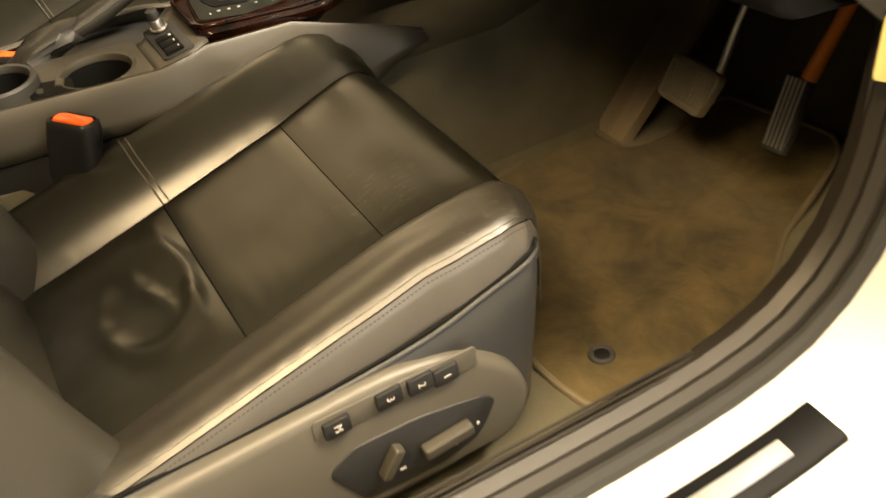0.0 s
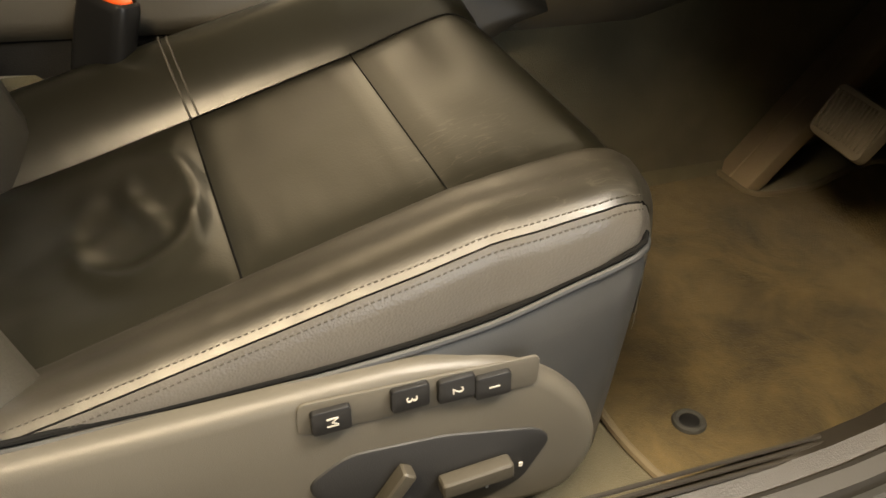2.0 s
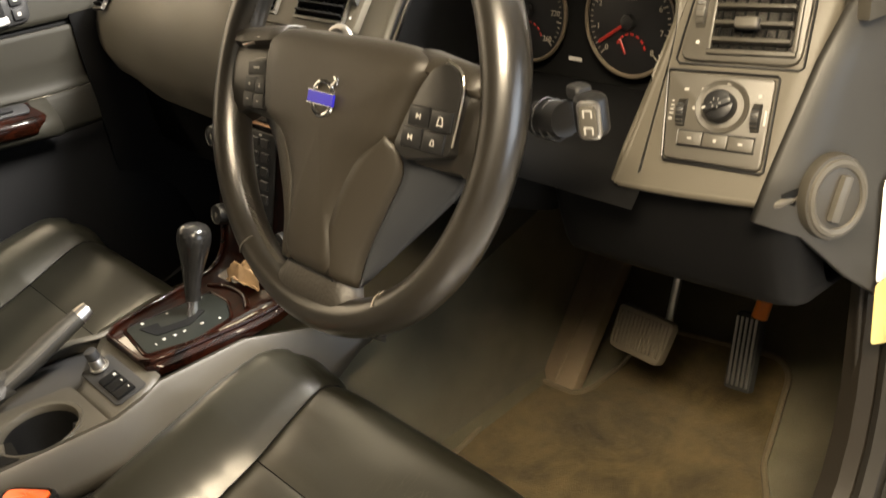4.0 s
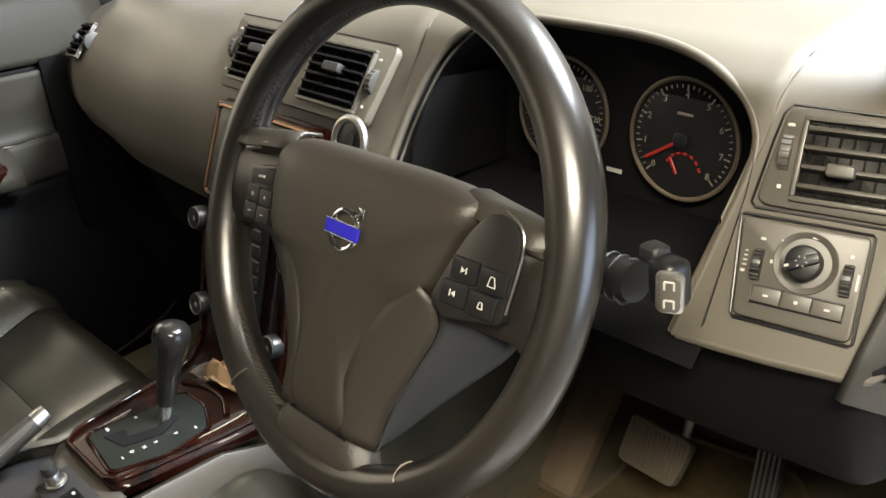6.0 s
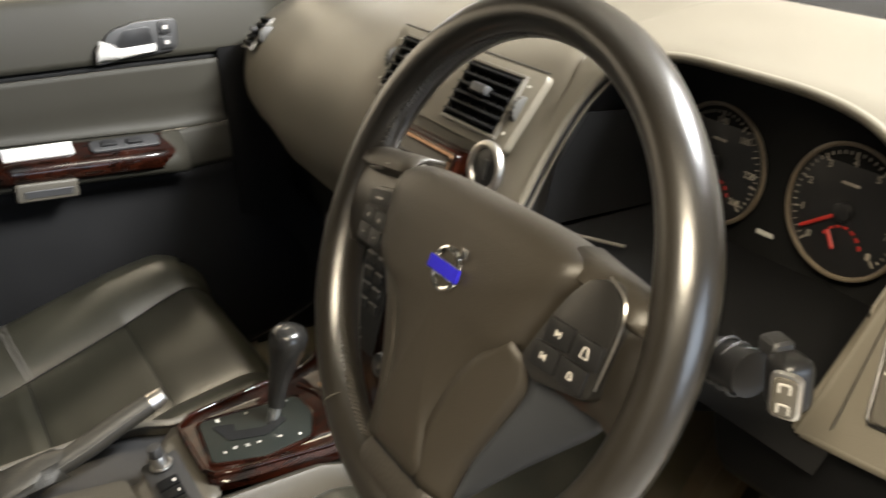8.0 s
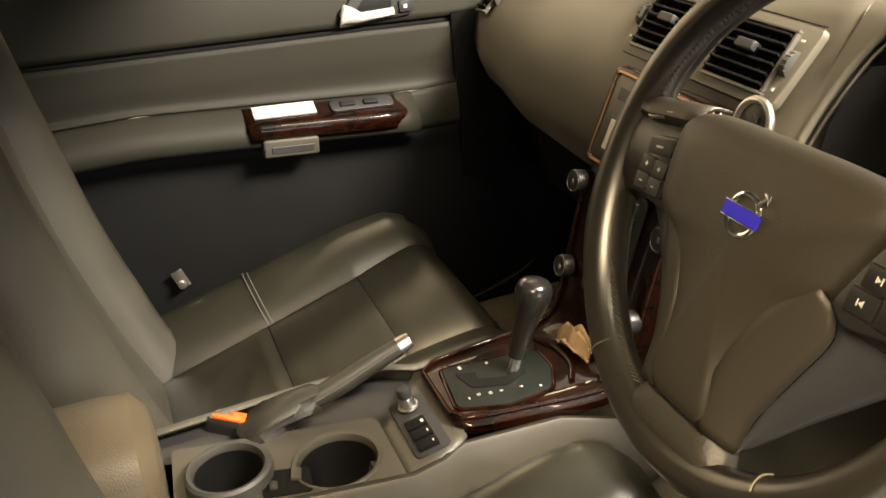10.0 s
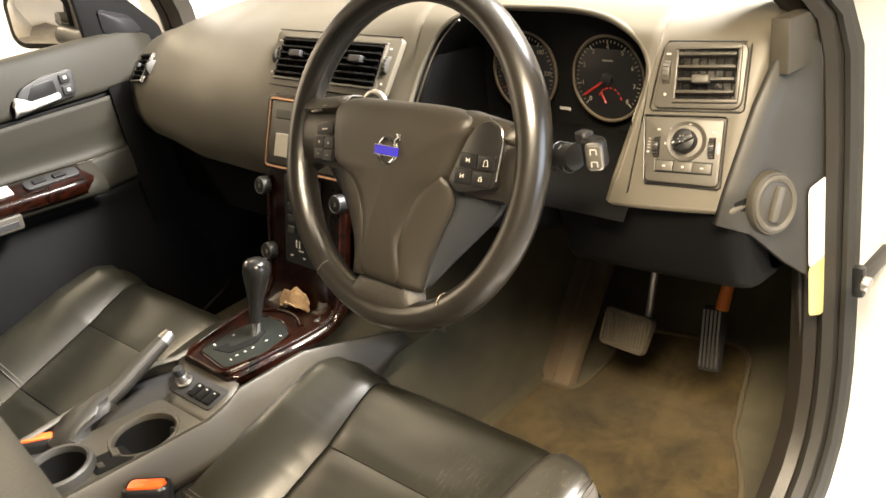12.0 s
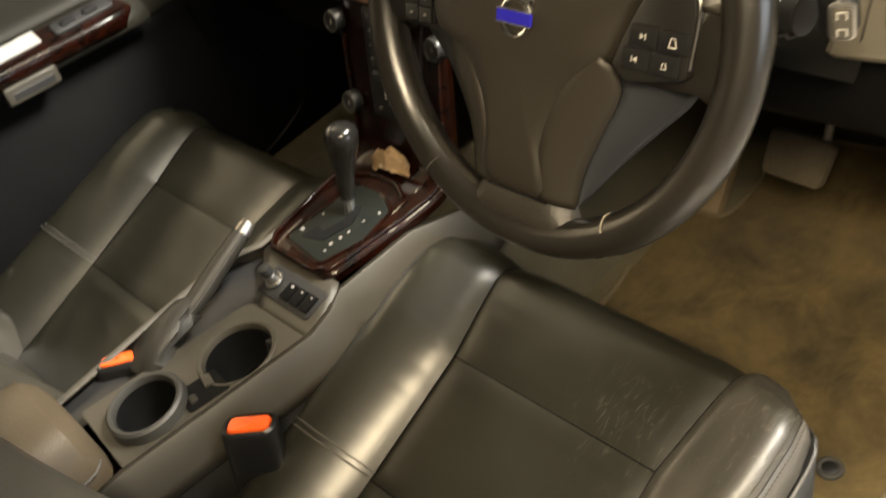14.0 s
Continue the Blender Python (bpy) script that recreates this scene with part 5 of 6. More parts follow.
for i, (q, rx, rz) in enumerate((((-0.066, -0.352, 0.312), 0.032, 0.012), ((-0.065, -0.335, 0.322), 0.030, 0.018), ((-0.064, -0.315, 0.330), 0.0275, 0.021), ((-0.063, -0.298, 0.336), 0.024, 0.0195), ((-0.062, -0.280, 0.341), 0.0215, 0.0195), ((-0.061, -0.262, 0.346), 0.0175, 0.0165))):
    secs.append([V(q) + V((rx * (1 + 0.17 * math.sin(5 * a + 2.1 * i) + 0.07 * math.sin(9 * a - 1.3 * i)) * math.cos(a), 0.006 * math.sin(3 * a + i * 2), rz * (1 + 0.12 * math.sin(4 * a + 2 * i)) * math.sin(a))) for a in (2 * math.pi * j / 24 for j in range(24))])
loft("gaiter", secs, HBM, hb, "crumpled leather gaiter", closed=True)

# belt buckles
def buckle(x, y, z, tilt, turn, group="belt buckles"):
    b = thing("belt_buckle", "black seat belt buckle with an orange-red release button", "belt buckle", group)
    m = pose(x, y, z, -13, tilt, 0) @ pose(0, 0, 0, 0, 0, turn)
    o = rounded(0.034, 0.064, 0.012, 5)
    secs = [[m @ V((px * k, py * k, z_ + 0.10 * py)) for px, py in o] for k, z_ in ((0.86, -0.095), (0.98, -0.080), (1.0, -0.03), (0.98, -0.008), (0.93, -0.002), (0.82, 0.0), (0.78, -0.003), (0.76, -0.007))]
    loft("housing", secs, BLACK, b, closed=True)
    o2 = rounded(0.022, 0.050, 0.008, 5)
    secs = [[m @ V((px * k, py * k, z_ + 0.10 * py)) for px, py in o2] for k, z_ in ((1.0, -0.010), (1.0, -0.003), (0.93, 0.0005), (0.75, 0.0014), (0.3, 0.0018), (0.01, 0.0018))]
    loft("release_button", secs, ORANGE, b, "orange-red button", closed=True)
    tube("stalk", [m @ V((0, 0, -0.09)), m @ V((0, -0.01, -0.16)), m @ V((0.0, -0.02, -0.22))], 0.010, DARK, b, n=8)


buckle(0.128, -0.318, 0.318, 4, -48)
buckle(-0.100, -0.358, 0.326, -4, -42)


# a crumpled tan sheet in place of a reflection, where the trim bends up
scrap = thing("tan_reflection_sheet", "crumpled tan sheet standing in for a reflection in the walnut trim", "paper scrap")
secs = []
for i in range(15):
    u = i / 14
    row = []
    for j in range(9):
        v = j / 8 - 0.5
        w = 0.022 * math.sin(math.pi * (0.12 + 0.80 * u))
        q = V((-0.034 + 0.066 * u, 0.042 - 0.012 * math.cos(math.pi * u) * 0.3 + w * v, 0.362 + 0.012 * math.sin(math.pi * u)))
        row.append(q + V((0, 0, 0.010 * noise.noise(V((u * 7, v * 5, 2.0))) + 0.016 * v + 0.006 * math.cos(v * 9))))
    secs.append(row)
loft("sheet", secs, TANREF, scrap, thick=0.0012, sharp=25)
pill = part("pillar_foot", rbox(0.022, 0.100, 0.060, 0.003, 2, pose(0.694, 0.322, 0.738, -6)), CONS, dash, "dark cap at the pillar's foot")
hinge = thing("door_check", "small black door check bolt on white paint", "door check")
part("bracket", rbox(0.014, 0.012, 0.040, 0.004, 2, pose(0.772, 0.304, 0.461)), BLACK, hinge)
part("arm", rbox(0.010, 0.090, 0.020, 0.003, 2, pose(0.772, 0.342, 0.461)), BLACK, hinge)
part("bolt", disc(0.009, 0.008, 0.002, axes((0.780, 0.297, 0.463), (0, 1, 0), (0, 0, 1)), 16), SATIN, hinge, "bright bolt head")

# ---------------------------------------------------------------- steering wheel
TILT_W = 24
wheel = thing("steering_wheel", "worn black leather steering wheel with a grey hub", "steering wheel")
WM = Matrix.Translation((0.375, 0.003, 0.682)) @ Matrix.Rotation(radians(90 - TILT_W), 4, "X")
R, RT = 0.187, 0.0172
nu, nv = 96, 18
secs = []
for i in range(nu + 1):
    a = 2 * math.pi * i / nu
    grip = 1 + 0.10 * math.exp(-((math.degrees(a) % 180 - 22) / 14) ** 2)
    secs.append([WM @ V(((R + RT * grip * math.cos(b)) * math.cos(a), (R + RT * grip * math.cos(b)) * math.sin(a), RT * 1.08 * grip * math.sin(b))) for b in (2 * math.pi * j / nv for j in range(nv))])
loft("rim", secs, RIM, wheel, "worn black leather rim", closed=True)
# seam ring of stitches round the inner side, and the two joints
for a0, a1 in ((100, 172), (188, 250)):
    bm = bmesh.new()
    for a in np.linspace(a0, a1, 46):
        t = radians(a)
        c = WM @ V(((R - RT * 0.96) * math.cos(t), (R - RT * 0.96) * math.sin(t), 0.004))
        bmesh.ops.create_cube(bm, size=1, matrix=Matrix.Translation(c) @ WM.to_3x3().to_4x4() @ Matrix.Rotation(t, 4, "Z") @ Matrix.Rotation(0.5, 4, "X") @ Matrix.Diagonal((0.002, 0.0012, 0.007, 1)))
    part("rim_stitching", bm, THREAD, wheel, "grey stitches along the rim")
for a, mt, lb in ((-58, DIALP, "thin pale tape round the rim"), (236, THREAD, "worn seam in the rim leather")):
    t = radians(a)
    m = WM @ Matrix.Translation((R * math.cos(t), R * math.sin(t), 0)) @ Matrix.Rotation(t, 4, "Z") @ Matrix.Rotation(radians(90), 4, "X")
    arc = [m @ V(((RT + 0.0006) * math.cos(q), (RT * 1.08 + 0.0006) * math.sin(q), 0)) for q in np.linspace(1.9 if a < 0 else 0.9, 3.3 if a < 0 else 2.4, 16)]
    tube("rim_mark", arc, 0.0008, mt, wheel, lb, n=6)
# hub pad
half_l = [(-0.05, 0.0575), (-0.085, 0.0545), (-0.108, 0.044), (-0.111, 0.025), (-0.108, 0.0), (-0.101, -0.022), (-0.066, -0.040), (-0.043, -0.074), (-0.034, -0.11), (-0.032, -0.147)]
half_r = [(0.032, -0.147), (0.033, -0.11), (0.041, -0.074), (0.060, -0.040), (0.083, -0.017), (0.095, 0.006), (0.103, 0.024), (0.113, 0.040), (0.112, 0.050), (0.085, 0.0575), (0.05, 0.0595)]
outl = [(0, 0.0585)] + half_l + [(0, -0.151)] + half_r
oc = cr(outl + outl[:1], 90)[:-1]
secs = []
for k, h in ((0.86, -0.045), (0.96, -0.022), (0.995, -0.004), (1.0, 0.006), (0.985, 0.0125), (0.95, 0.0180), (0.88, 0.0220), (0.7, 0.0248), (0.4, 0.0262), (0.001, 0.0268)):
    secs.append([WM @ V((x * k, -0.02 + (y + 0.02) * k, h)) for x, y in oc])
loft("hub_pad", secs, HUBP, wheel, "smooth grey-brown airbag pad", closed=True, sharp=50)
# bottom spoke in leather
sp = [[WM @ V((x, y, h + 0.003 - 0.020 * abs(x / w) ** 5)) for x in np.linspace(-w, w, 21)] for y, h, w in ((-0.140, 0.006, 0.050), (-0.152, 0.0105, 0.054), (-0.162, 0.0125, 0.060), (-0.172, 0.0125, 0.074), (-0.182, 0.008, 0.090))]
loft("bottom_spoke", sp, SPOKEL, wheel, "worn leather bottom spoke", thick=0.02)
tube("pad_gap", [WM @ V((x, -0.1505 + 0.3 * x * x, 0.0125)) for x in np.linspace(-0.034, 0.034, 9)], 0.0012, BLACK, wheel, "dark gap under the pad", n=6)
for sx in (-1, 1):
    inner = [(0.078, -0.015, 0.0190), (0.053, -0.039, 0.0215), (0.036, -0.074, 0.0220), (0.028, -0.110, 0.0215), (0.028, -0.147, 0.0165)]
    outer_ = [(0.0885, -0.022, 0.0115), (0.0930, -0.042, 0.0060), (0.0785, -0.079, 0.0040), (0.0635, -0.117, 0.0030), (0.0590, -0.150, 0.0040)]
    rim_side = [(0.152, -0.028, -0.012), (0.138, -0.048, -0.018), (0.116, -0.072, -0.020), (0.085, -0.109, -0.015), (0.061, -0.146, -0.002)]
    L_ = lambda q: WM @ V((sx * q[0], q[1], q[2]))
    fa, fb, fc = (cr(q, 20) for q in (inner, outer_, rim_side))
    loft("hub_facet", [[L_(a * (1 - t) + b * t + np.array((0, 0, 0.003 * math.sin(math.pi * t)))) for t in np.linspace(0, 1, 6)] for a, b in zip(fa, fb)], HUBP, wheel, "paler side facet of the hub", thick=0.004)
    loft("spoke_flank", [[L_(b * (1 - t) + c * t + np.array((0, 0, -0.0015 + 0.002 * math.sin(math.pi * t)))) for t in np.linspace(0, 1, 8)] for b, c in zip(fb, fc)], SLATE, wheel, "slate grey satin spoke flank", thick=0.006)
    # side spoke out to the rim, with a plastic cover along its upper edge
    spk = [[WM @ V((sx * x, y, h)) for y, h in cr([(y0, -0.02), (y0 + 0.004, 0.003), ((y0 + y1) / 2, 0.011), (y1 - 0.004, 0.005), (y1, -0.02)], 11)] for x, y0, y1 in ((0.080, -0.036, 0.040), (0.115, -0.036, 0.040), (0.155, -0.034, 0.038), (0.178, -0.046, 0.048))]
    loft("side_spoke", spk, RIM, wheel, "dark side spoke")
    cov = [[WM @ V((sx * x, y + dy_, h)) for dy_, h in ((-0.018, 0.006), (-0.012, 0.0155), (-0.003, 0.0130), (0.003, 0.006), (0.004, -0.012))] for x, y in ((0.094, 0.0545), (0.115, 0.0515), (0.135, 0.049), (0.155, 0.0455), (0.170, 0.045))]
    loft("spoke_cover", [cr(q, 9) for q in cov], HUBP, wheel, "grey-brown cover on the upper spoke edge", thick=0.003)
    pod = round_poly([(0.089, -0.020), (0.099, 0.006), (0.110, 0.030), (0.121, 0.045), (0.136, 0.0515), (0.152, 0.044), (0.1565, 0.032), (0.1545, -0.0185), (0.104, -0.0295)] if sx > 0 else [(-0.1065, -0.025), (-0.110, 0.000), (-0.112, 0.026), (-0.142, 0.020), (-0.149, -0.008), (-0.147, -0.029)], 0.006, 4)
    pd = part("button_pod", plate(pod, 0.010, 0.0025, WM @ pose(0, 0, 0.009 if sx > 0 else 0.002)), PODM, wheel, "satin black button pod")
    if sx > 0:
        for r in range(2):
            for c in range(2):
                mm = WM @ pose(0.1165 + 0.0255 * c - 0.0050 * r, 0.0070 - 0.0172 * r, 0.0200, 0, 0, 2)
                b = part("wheel_button", plate(round_poly([(-0.0118, -0.0080), (0.0118, -0.0080), (0.0124, 0.0080), (-0.0112, 0.0080)], 0.0015, 3), 0.002, 0.0008, mm @ pose(0, 0, -0.001)), BLACK, pd, "black wheel button with a white symbol")
                k = 1 if r == 0 else -1
                q = mm @ pose(0, 0, 0.0010)
                if c == 0:
                    part("symbol", plate([(-0.0022 * k, -0.0022), (-0.0022 * k, 0.0022), (0.0016 * k, 0.0)][::k], 0.0004, 0, q), WHITE, b)
                    bars("symbol", b, WHITE, q, [(0.0024 * k, 0, 0.0009, 0.0044)])
                else:
                    z = 1.0 if r == 0 else 0.66
                    for x0, y0, x1, y1 in ((-0.0032, -0.0034, 0.0032, -0.0034), (-0.0016, 0.0030, 0.0016, 0.0030), (-0.0032, -0.0034, -0.0016, 0.0030), (0.0032, -0.0034, 0.0016, 0.0030)):
                        a, d = q @ V((x0 * z, y0 * z, 0.0003)), q @ V((x1 * z, y1 * z, 0.0003))
                        tube("symbol", [a, d], 0.00045, WHITE, b, n=4)
        tube("pod_edge", [WM @ V((x, y, 0.0180)) for x, y in ((0.137, 0.0525), (0.1525, 0.0455), (0.1580, 0.032), (0.1562, -0.010))], 0.0009, SATIN, pd, "thin bright edge", n=6, steps=18)
    else:
        mm = WM @ pose(-0.127, 0.013, 0.0125, 0, 0, 8)
        b = part("wheel_button", rbox(0.030, 0.0125, 0.004, 0.001, 2, mm), DARK, pd, "black menu button")
        bars("symbol", b, WHITE, mm @ pose(0, 0, 0.0022), [(0, 0, 0.009, 0.0018)])
        for r in range(2):
            for c in range(2):
                mm = WM @ pose(-0.118 - 0.0175 * c, -0.0035 - 0.0145 * r, 0.0125, 0, 0, 4)
                b = part("wheel_button", rbox(0.0165, 0.0135, 0.004, 0.001, 2, mm), DARK, pd, "black wheel button with a white symbol")
                bars("symbol", b, WHITE, mm @ pose(0, 0, 0.0022), [(0, 0, 0.0036, 0.0009)] + ([(0, 0, 0.0009, 0.0036)] if r == 0 else []))
tube("spoke_accent", [WM @ V((x, y, z)) for x, y, z in ((-0.104, 0.044, 0.010), (-0.130, 0.040, 0.011), (-0.158, 0.032, 0.011))], [0.003, 0.0045, 0.003], SATIN, wheel, "bright spoke accent", n=8, steps=10)
# emblem
em = WM @ pose(0.001, 0.002, 0.0272)
badge = ring("emblem", 0.0145, 0.0022, CHROME, wheel, "chrome ring emblem with a blue bar", em, 40, 8)
part("emblem_bar", rbox(0.037, 0.0100, 0.0026, 0.0006, 1, em @ pose(0, 0, 0.002)), BLUE, badge, "blue enamel bar")
for dy_ in (-0.0054, 0.0054):
    part("bar_edge", rbox(0.037, 0.0009, 0.003, 0.0003, 1, em @ pose(0, dy_, 0.002)), CHROME, badge)
part("emblem_arrow", rbox(0.009, 0.0030, 0.0026, 0.0008, 1, em @ pose(0.0135, 0.0140, 0.001, 0, 0, 45)), CHROME, badge)
part("emblem_arrow_tip", plate([(0, 0), (-0.0075, 0), (0, -0.0075)], 0.003, 0.0005, em @ pose(0.0200, 0.0205, 0)), CHROME, badge)
# column and stalks
secs = [[WM @ V((r * math.cos(a), r * 0.9 * math.sin(a) - 0.045, z)) for a in (2 * math.pi * j / 24 for j in range(24))] for r, z in ((0.034, -0.03), (0.038, -0.05), (0.042, -0.09), (0.046, -0.16), (0.050, -0.28))]
col = loft("column_shroud", secs, MATTE, wheel, "black steering column shroud", closed=True, caps=True)


def stalk(sx):
    s = tube("stalk", [(0.388 + sx * 0.05, 0.075, 0.655), (0.388 + sx * 0.11, 0.075, 0.668), (0.388 + sx * 0.165, 0.070, 0.676)], [0.010, 0.009, 0.0115], BLACK, wheel, "black column stalk", n=14, steps=10, flat=0.85)
    tube("stalk_collar", [(0.388 + sx * 0.150, 0.072, 0.674), (0.388 + sx * 0.180, 0.069, 0.679)], 0.0155, BLACK, s, "ribbed dark collar", n=18, flat=0.9)
    for i in range(3):
        ring("collar_ridge", 0.0155, 0.0012, DARK, s, "", axes((0.388 + sx * (0.155 + 0.008 * i), 0.072, 0.675), (0, 1, 0), (0, 0, 1)), 20, 6)
    if sx < 0:
        tube("stalk_tip", [(0.388 + sx * 0.172, 0.070, 0.680), (0.388 + sx * 0.215, 0.064, 0.690)], [0.011, 0.012, 0.009], SATIN, s, "pale stalk tip", n=14, flat=0.7)
        return s
    m = axes((0.388 + sx * 0.203, 0.072, 0.686), (1, -0.3 * sx, 0.1), (0, 0, 1))
    h = part("stalk_head", rbox(0.024, 0.034, 0.022, 0.009, 5, m), BLACK, s, "dark stalk head with a grey button")
    part("head_top", rbox(0.018, 0.012, 0.015, 0.005, 3, m @ pose(-0.014, 0.016, 0)), DARK, h)
    fm = axes((0.388 + sx * 0.213, 0.0575, 0.688), (1, 0.45, 0.0), (0, -0.12, 1))
    part("face_rim", plate(rounded(0.018, 0.031, 0.005, 5), 0.003, 0.0012, fm @ pose(0, 0, -0.001)), SATIN, h, "pale rounded button rim")
    part("head_face", plate(rounded(0.0135, 0.0265, 0.004, 5), 0.002, 0.0008, fm @ pose(0, 0, 0.0015)), FACIA, h, "grey wiper button")
    for sy in (-1, 1):
        bars("head_print", h, WHITE, fm @ pose(0, sy * 0.007, 0.0036), [(-0.003, 0, 0.0012, 0.006), (0.003, 0, 0.0012, 0.006), (0, 0.003, 0.006, 0.0012)])
    return s


stalk(1)
stalk(-1)

# ---------------------------------------------------------------- pedals and mat
brk = thing("brake_pedal", "wide ribbed rubber brake pedal on a metal arm", "pedal")
bmx = axes((0.332, 0.452, 0.180), (1, 0, 0), (0, 0.55, 1))
part("pad", plate(round_poly([(-0.048, -0.032), (0.040, -0.036), (0.050, 0.03), (-0.046, 0.034)], 0.012), 0.014, 0.005, bmx @ pose(0, 0, -0.005)), PADM, brk, "ribbed rubber pad")
for i in range(14):
    part("rib", rbox(0.003, 0.050, 0.003, 0.001, 1, bmx @ pose(-0.040 + 0.0062 * i, 0, 0.0098)), PADM, brk)
tube("arm", [(0.360, 0.475, 0.20), (0.362, 0.50, 0.27), (0.362, 0.56, 0.40), (0.362, 0.62, 0.50)], 0.006, SATIN, brk, "bright metal arm", n=10, steps=12)
acc = thing("accelerator_pedal", "narrow ribbed accelerator pedal on an orange arm", "pedal")
amx = axes((0.461, 0.505, 0.178), (1, 0, 0.1), (0.12, 0.45, 1))
part("pad", plate(round_poly([(-0.021, -0.058), (0.019, -0.058), (0.022, 0.05), (-0.018, 0.05)], 0.006), 0.012, 0.004, amx @ pose(0, 0, -0.004)), RUBBER, acc, "black rubber pad")
for i in range(5):
    part("rib", rbox(0.0035, 0.095, 0.003, 0.001, 1, amx @ pose(-0.014 + 0.007 * i, -0.004, 0.0086)), SATIN, acc, "worn raised rib")
tube("arm", [(0.470, 0.522, 0.222), (0.474, 0.535, 0.255), (0.476, 0.56, 0.30), (0.478, 0.62, 0.42)], [0.011, 0.009, 0.010, 0.010], AMBER, acc, "orange plastic arm", n=10, steps=12)
foot = thing("foot_rest", "brown-grey carpeted footrest beside the tunnel", "footrest")
fmx = axes((0.150, 0.535, 0.095), (1, 0, 0), (-0.10, 1, 1.15))
part("slab", plate(round_poly([(-0.037, -0.125), (0.037, -0.125), (0.037, 0.20), (-0.037, 0.20)], 0.006), 0.022, 0.006, fmx @ pose(0, 0, -0.012)), FOOTM, foot, "worn rubber footrest")
part("ridge", rbox(0.004, 0.31, 0.004, 0.0015, 1, fmx @ pose(0.0, 0.035, 0.011)), FOOTM, foot)

mat_o = round_poly([(0.150, 0.06), (0.140, 0.25), (0.100, 0.425), (0.112, 0.445), (0.192, 0.452), (0.202, 0.480), (0.202, 0.56), (0.225, 0.63), (0.43, 0.648), (0.458, 0.632), (0.500, 0.49), (0.555, 0.41), (0.585, 0.36), (0.615, 0.20), (0.612, 0.072), (0.55, 0.06)], 0.022, 5)


def mat_z(x, y):
    return 0.006 + 0.004 * noise.noise(V((x * 6, y * 6, 0))) + max(0, y - 0.55) * 0.60


fmat = thing("floor_mat", "stained brown-grey carpet mat with piped edge", "floor mat")
bm = bmesh.new()
vs = [bm.verts.new((x, y, 0)) for x, y in mat_o]
bm.faces.new(vs)
bmesh.ops.triangulate(bm, faces=bm.faces[:])
bmesh.ops.subdivide_edges(bm, edges=bm.edges[:], cuts=5, use_grid_fill=True)
for v in bm.verts:
    v.co.z = mat_z(v.co.x, v.co.y) + 0.003
low = bmesh.ops.extrude_face_region(bm, geom=bm.faces[:])
for v in low["geom"]:
    if isinstance(v, bmesh.types.BMVert):
        v.co.z -= 0.005
bmesh.ops.recalc_face_normals(bm, faces=bm.faces[:])
part("mat_body", bm, MATM, fmat, "worn stained pile")
tube("piping", [(x, y, mat_z(x, y) + 0.004) for x, y in mat_o + mat_o[:1]], 0.0048, PIPING, fmat, "pale piped edge", n=8)
ring("fixing_eyelet", 0.013, 0.004, RUBBER, fmat, "dark rubber fixing eyelet", pose(0.545, 0.135, 0.009), 24, 8)
part("eyelet_cap", disc(0.010, 0.004, 0.001, pose(0.545, 0.135, 0.007), 20), BLACK, fmat)

# ---------------------------------------------------------------- passenger door
door = thing("passenger_door", "grey passenger door panel with walnut armrest trim", "car door")


def rise_door(y, z):
    """The armrest climbs towards the rear; the belt line hardly."""
    low = 0.011 + 0.095 * min(0.45, max(0.0, 0.07 - y))
    return low * float(np.interp(z, (0.10, 0.40, 0.48, 0.60, 0.65), (0, 1, 1, 0, 0))) - 0.05 * max(0, y) * (1 if z > 0.55 else 0.3) + (0.04 * max(0, -y) if z > 0.6 else 0)


def door_strip(name, prof, mat, label="", y0=-1.0, y1=0.30, thick=0.004):
    n = 26
    secs = []
    for y in np.linspace(y0, y1, n):
        k = max(0, (y - 0.10) / 0.14)
        secs.append([V((x - 0.012 * k * k, y, z + rise_door(y, z))) for x, z in prof])
    return loft(name, secs, mat, door, label, thick=thick)


door_strip("upper_panel", cr([(-0.715, 0.722), (-0.700, 0.727), (-0.685, 0.720), (-0.672, 0.69), (-0.664, 0.65), (-0.662, 0.622)], 14), DOORP, "padded grey upper panel")
door_strip("shadow_gap", [(-0.668, 0.624), (-0.672, 0.617), (-0.668, 0.610)], MATTE)
door_strip("middle_panel", cr([(-0.662, 0.612), (-0.664, 0.56), (-0.668, 0.52), (-0.667, 0.500), (-0.658, 0.488)], 14), DOORP, "smooth grey middle panel")
door_strip("armrest", cr([(-0.658, 0.488), (-0.638, 0.477), (-0.619, 0.464), (-0.610, 0.448), (-0.615, 0.428), (-0.64, 0.418)], 14), DOORP, "padded grey armrest", y1=0.075)
door_strip("armrest_front", cr([(-0.658, 0.488), (-0.653, 0.462), (-0.652, 0.44), (-0.655, 0.418)], 8), DOORP, "", y0=0.07)
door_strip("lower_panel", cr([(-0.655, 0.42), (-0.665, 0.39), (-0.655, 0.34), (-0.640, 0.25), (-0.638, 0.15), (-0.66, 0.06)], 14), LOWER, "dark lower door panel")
wt = [[V((x, y, z)) for x, z in ((-0.6075, 0.438), (-0.6045, 0.453), (-0.607, 0.464), (-0.615, 0.4695), (-0.648, 0.4865))] for y in np.linspace(-0.215, 0.072, 14)]
for i, r in enumerate(wt):
    k = max(0, (i - 10) / 3)
    for p in r:
        p.x -= 0.020 * k * k
        p.z += rise_door(p.y, p.z)
loft("walnut_strip", [cr(r, 12) for r in wt], WOOD, door, "glossy walnut armrest strip", thick=0.004)
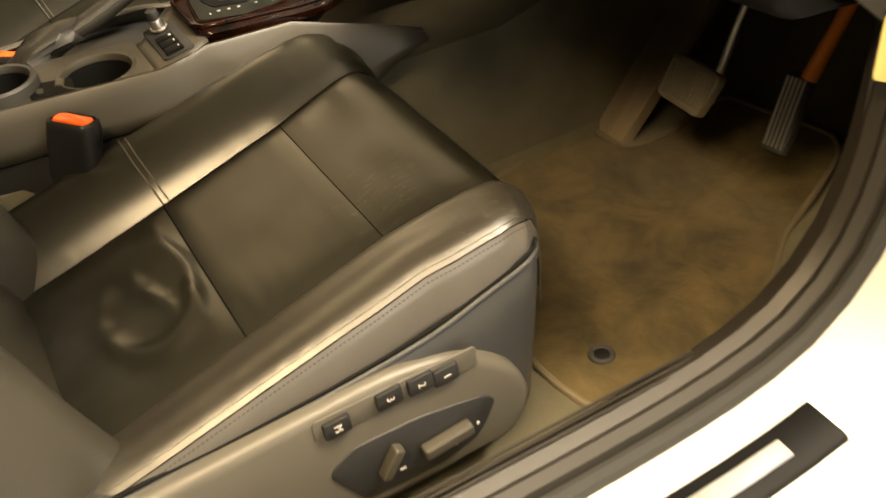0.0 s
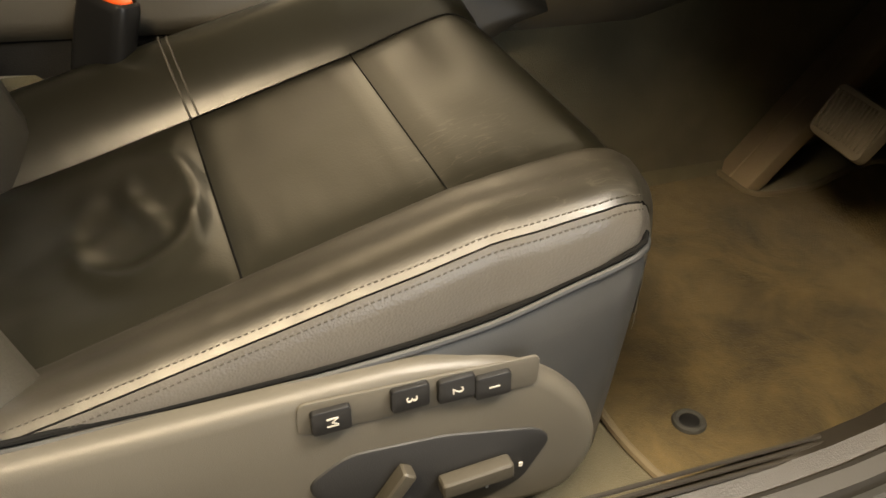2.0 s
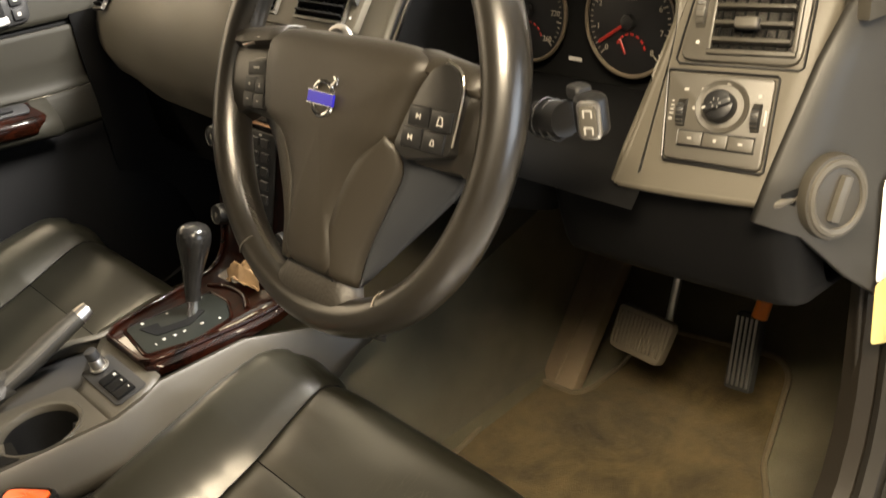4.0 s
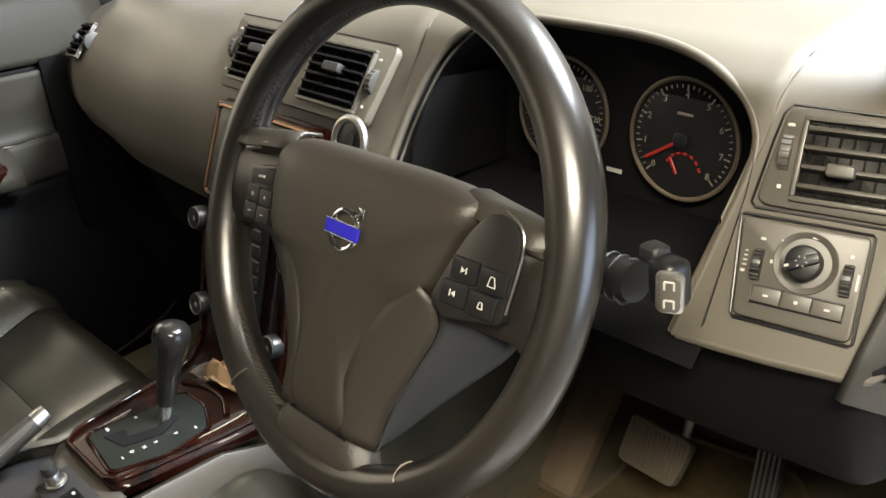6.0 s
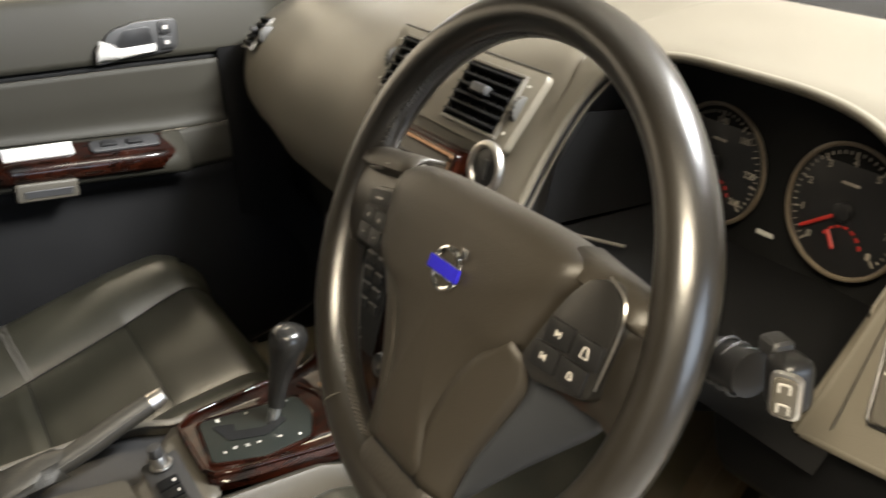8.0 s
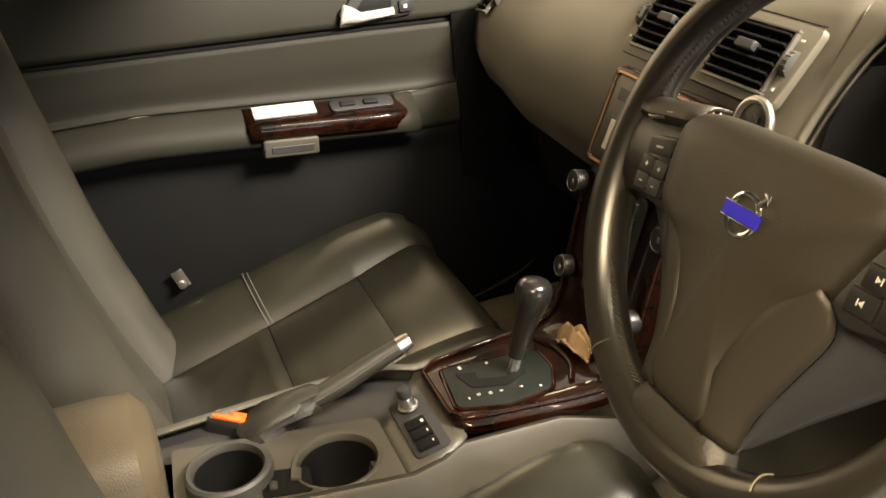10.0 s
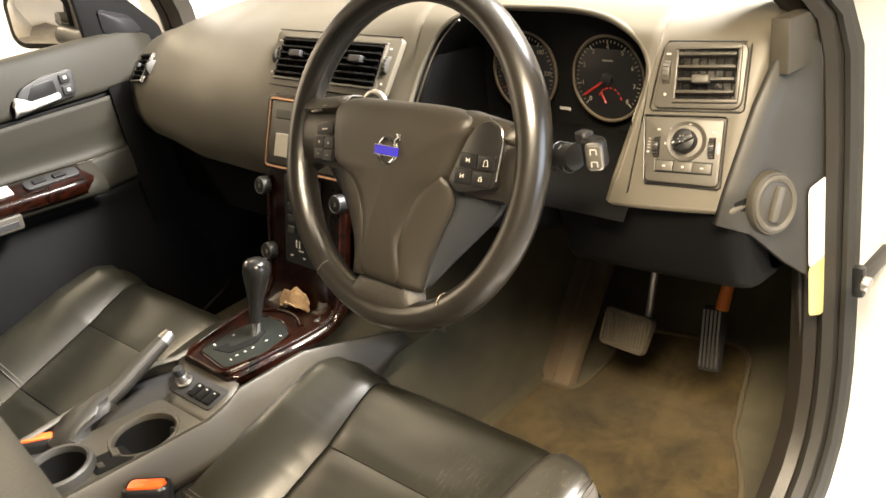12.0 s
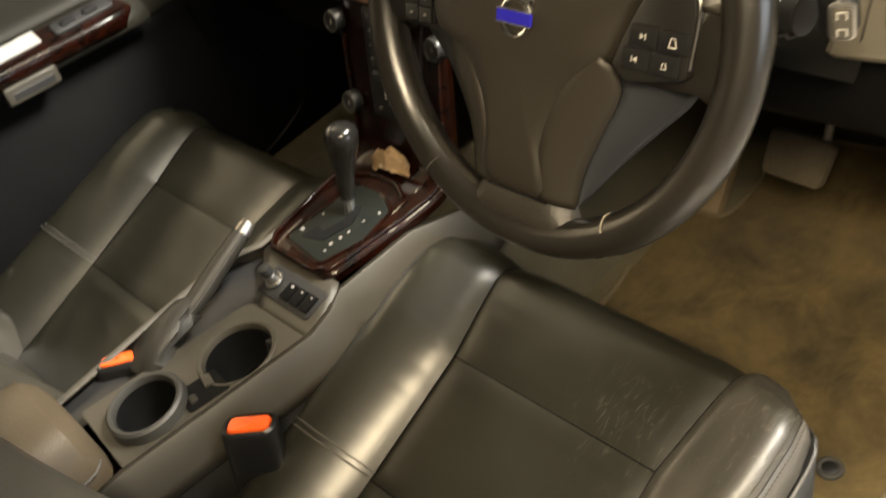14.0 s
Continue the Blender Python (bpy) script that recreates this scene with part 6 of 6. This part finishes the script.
part("grab_cover", rbox(0.028, 0.104, 0.004, 0.0015, 2, pose(-0.633, -0.150, 0.5125, -5.4, 27, 0)), SILVER, door, "silver grab cover")
part("window_switch_plate", plate(rounded(0.026, 0.11, 0.008), 0.004, 0.0015, pose(-0.632, -0.020, 0.4985, -5.4, 27, 0)), DARK, door, "dark window switch plate")
part("window_switch", rbox(0.012, 0.026, 0.008, 0.003, 2, pose(-0.630, -0.005, 0.5015, -5.4, 27, 0)), BLACK, door)
part("window_switch", rbox(0.012, 0.026, 0.008, 0.003, 2, pose(-0.630, -0.045, 0.5045, -5.4, 27, 0)), BLACK, door)
gm = pose(-0.611, -0.152, 0.458, -5.4)
grab = part("grab_handle", rbox(0.020, 0.092, 0.030, 0.006, 3, gm), CONS, door, "olive grey grab handle under the walnut")
part("handle_hollow", rbox(0.003, 0.070, 0.012, 0.001, 1, gm @ pose(0.0095, 0.002, -0.002)), DARK, grab)
hm = axes((-0.6625, 0.035, 0.650), (0, 1, 0), (0, 0, 1))
hs = plate(round_poly([(-0.075, -0.028), (0.062, -0.022), (0.066, 0.030), (0.0, 0.032), (-0.045, 0.022)], 0.014), 0.006, 0.003, hm @ pose(0, 0, 0))
part("handle_surround", hs, DARK, door, "dark handle surround")
part("handle_well", plate(round_poly([(-0.045, -0.012), (0.022, -0.012), (0.022, 0.022), (-0.02, 0.022)], 0.008), 0.003, 0.001, hm @ pose(0, 0, 0.0045)), BLACK, door)
hl = [[hm @ V((x, y, z)) for y, z in cr([(c - w, 0.006), (c - w * 0.5, 0.014), (c + w * 0.5, 0.014), (c + w, 0.006)], 7)] for x, c, w in ((-0.068, -0.014, 0.012), (-0.058, -0.006, 0.017), (-0.045, -0.010, 0.014), (-0.03, -0.014, 0.009), (0.0, -0.013, 0.008), (0.024, -0.012, 0.007))]
loft("door_handle", hl, SILVER, door, "silver inner door handle", thick=0.003)
for y in (0.018, -0.006):
    part("lock_switch", rbox(0.020, 0.019, 0.005, 0.002, 2, hm @ pose(0.044, y, 0.008)), DARK, door, "door lock switch")
bars("lock_print", door, WHITE, hm @ pose(0.044, 0, 0.011), [(0, 0.018, 0.006, 0.006), (0, -0.006, 0.006, 0.006)])
# window frame, quarter pane and mirror
part("mirror_corner", plate(round_poly([(0.165, 0.700), (0.335, 0.665), (0.33, 0.70), (0.20, 0.86), (0.165, 0.86)], 0.01), 0.012, 0.003, axes((-0.712, 0, 0), (0, 1, 0), (0, 0, 1))), LOWER, door, "black mirror corner panel")
part("quarter_pane", plate(round_poly([(0.205, 0.712), (0.290, 0.695), (0.270, 0.735), (0.205, 0.765)], 0.012), 0.003, 0.001, axes((-0.6995, 0, 0), (0, 1, 0), (0, 0, 1))), GLOSSBLK, door, "dark tweeter cover")
mir = thing("door_mirror", "white door mirror on the passenger side", "mirror")
mm = axes((-0.880, 0.165, 0.748), (0.88, 0.46, -0.10), (0, 0.0, 1))
secs = [[mm @ V((x * k, y * k, z)) for x, y in rounded(0.165, 0.125, 0.035, 6)] for k, z in ((0.99, 0.002), (1.0, -0.006), (0.98, -0.03), (0.85, -0.065), (0.5, -0.085), (0.05, -0.09))]
loft("housing", secs, PAINT, mir, "white painted housing", closed=True)
part("bezel", plate(rounded(0.158, 0.118, 0.032, 6), 0.004, 0.002, mm @ pose(0, 0, -0.002)), BLACK, mir, "black bezel")
MIRROR = material("mirror_glass", (0.9, 0.9, 0.9), 0.02, metal=1.0, rough_vary=0.0, vary=0.0)
part("mirror_glass", plate(rounded(0.142, 0.100, 0.026, 6), 0.002, 0.0005, mm @ pose(0, 0, 0.0015)), MIRROR, mir)
tube("mirror_arm", [(-0.72, 0.20, 0.70), (-0.78, 0.19, 0.705), (-0.83, 0.18, 0.715)], [0.025, 0.022, 0.02], BLACK, mir, "black mirror arm", n=10)

anchor = thing("belt_anchor", "bright metal seat belt anchor beside the passenger seat", "belt anchor")
part("tongue", rbox(0.005, 0.020, 0.034, 0.002, 2, pose(-0.618, -0.368, 0.265, 20)), SATIN, anchor)
part("bolt", disc(0.007, 0.006, 0.002, axes((-0.615, -0.368, 0.256), (0, 1, 0), (0, 0, 1)), 18), SATIN, anchor, "bright bolt head")
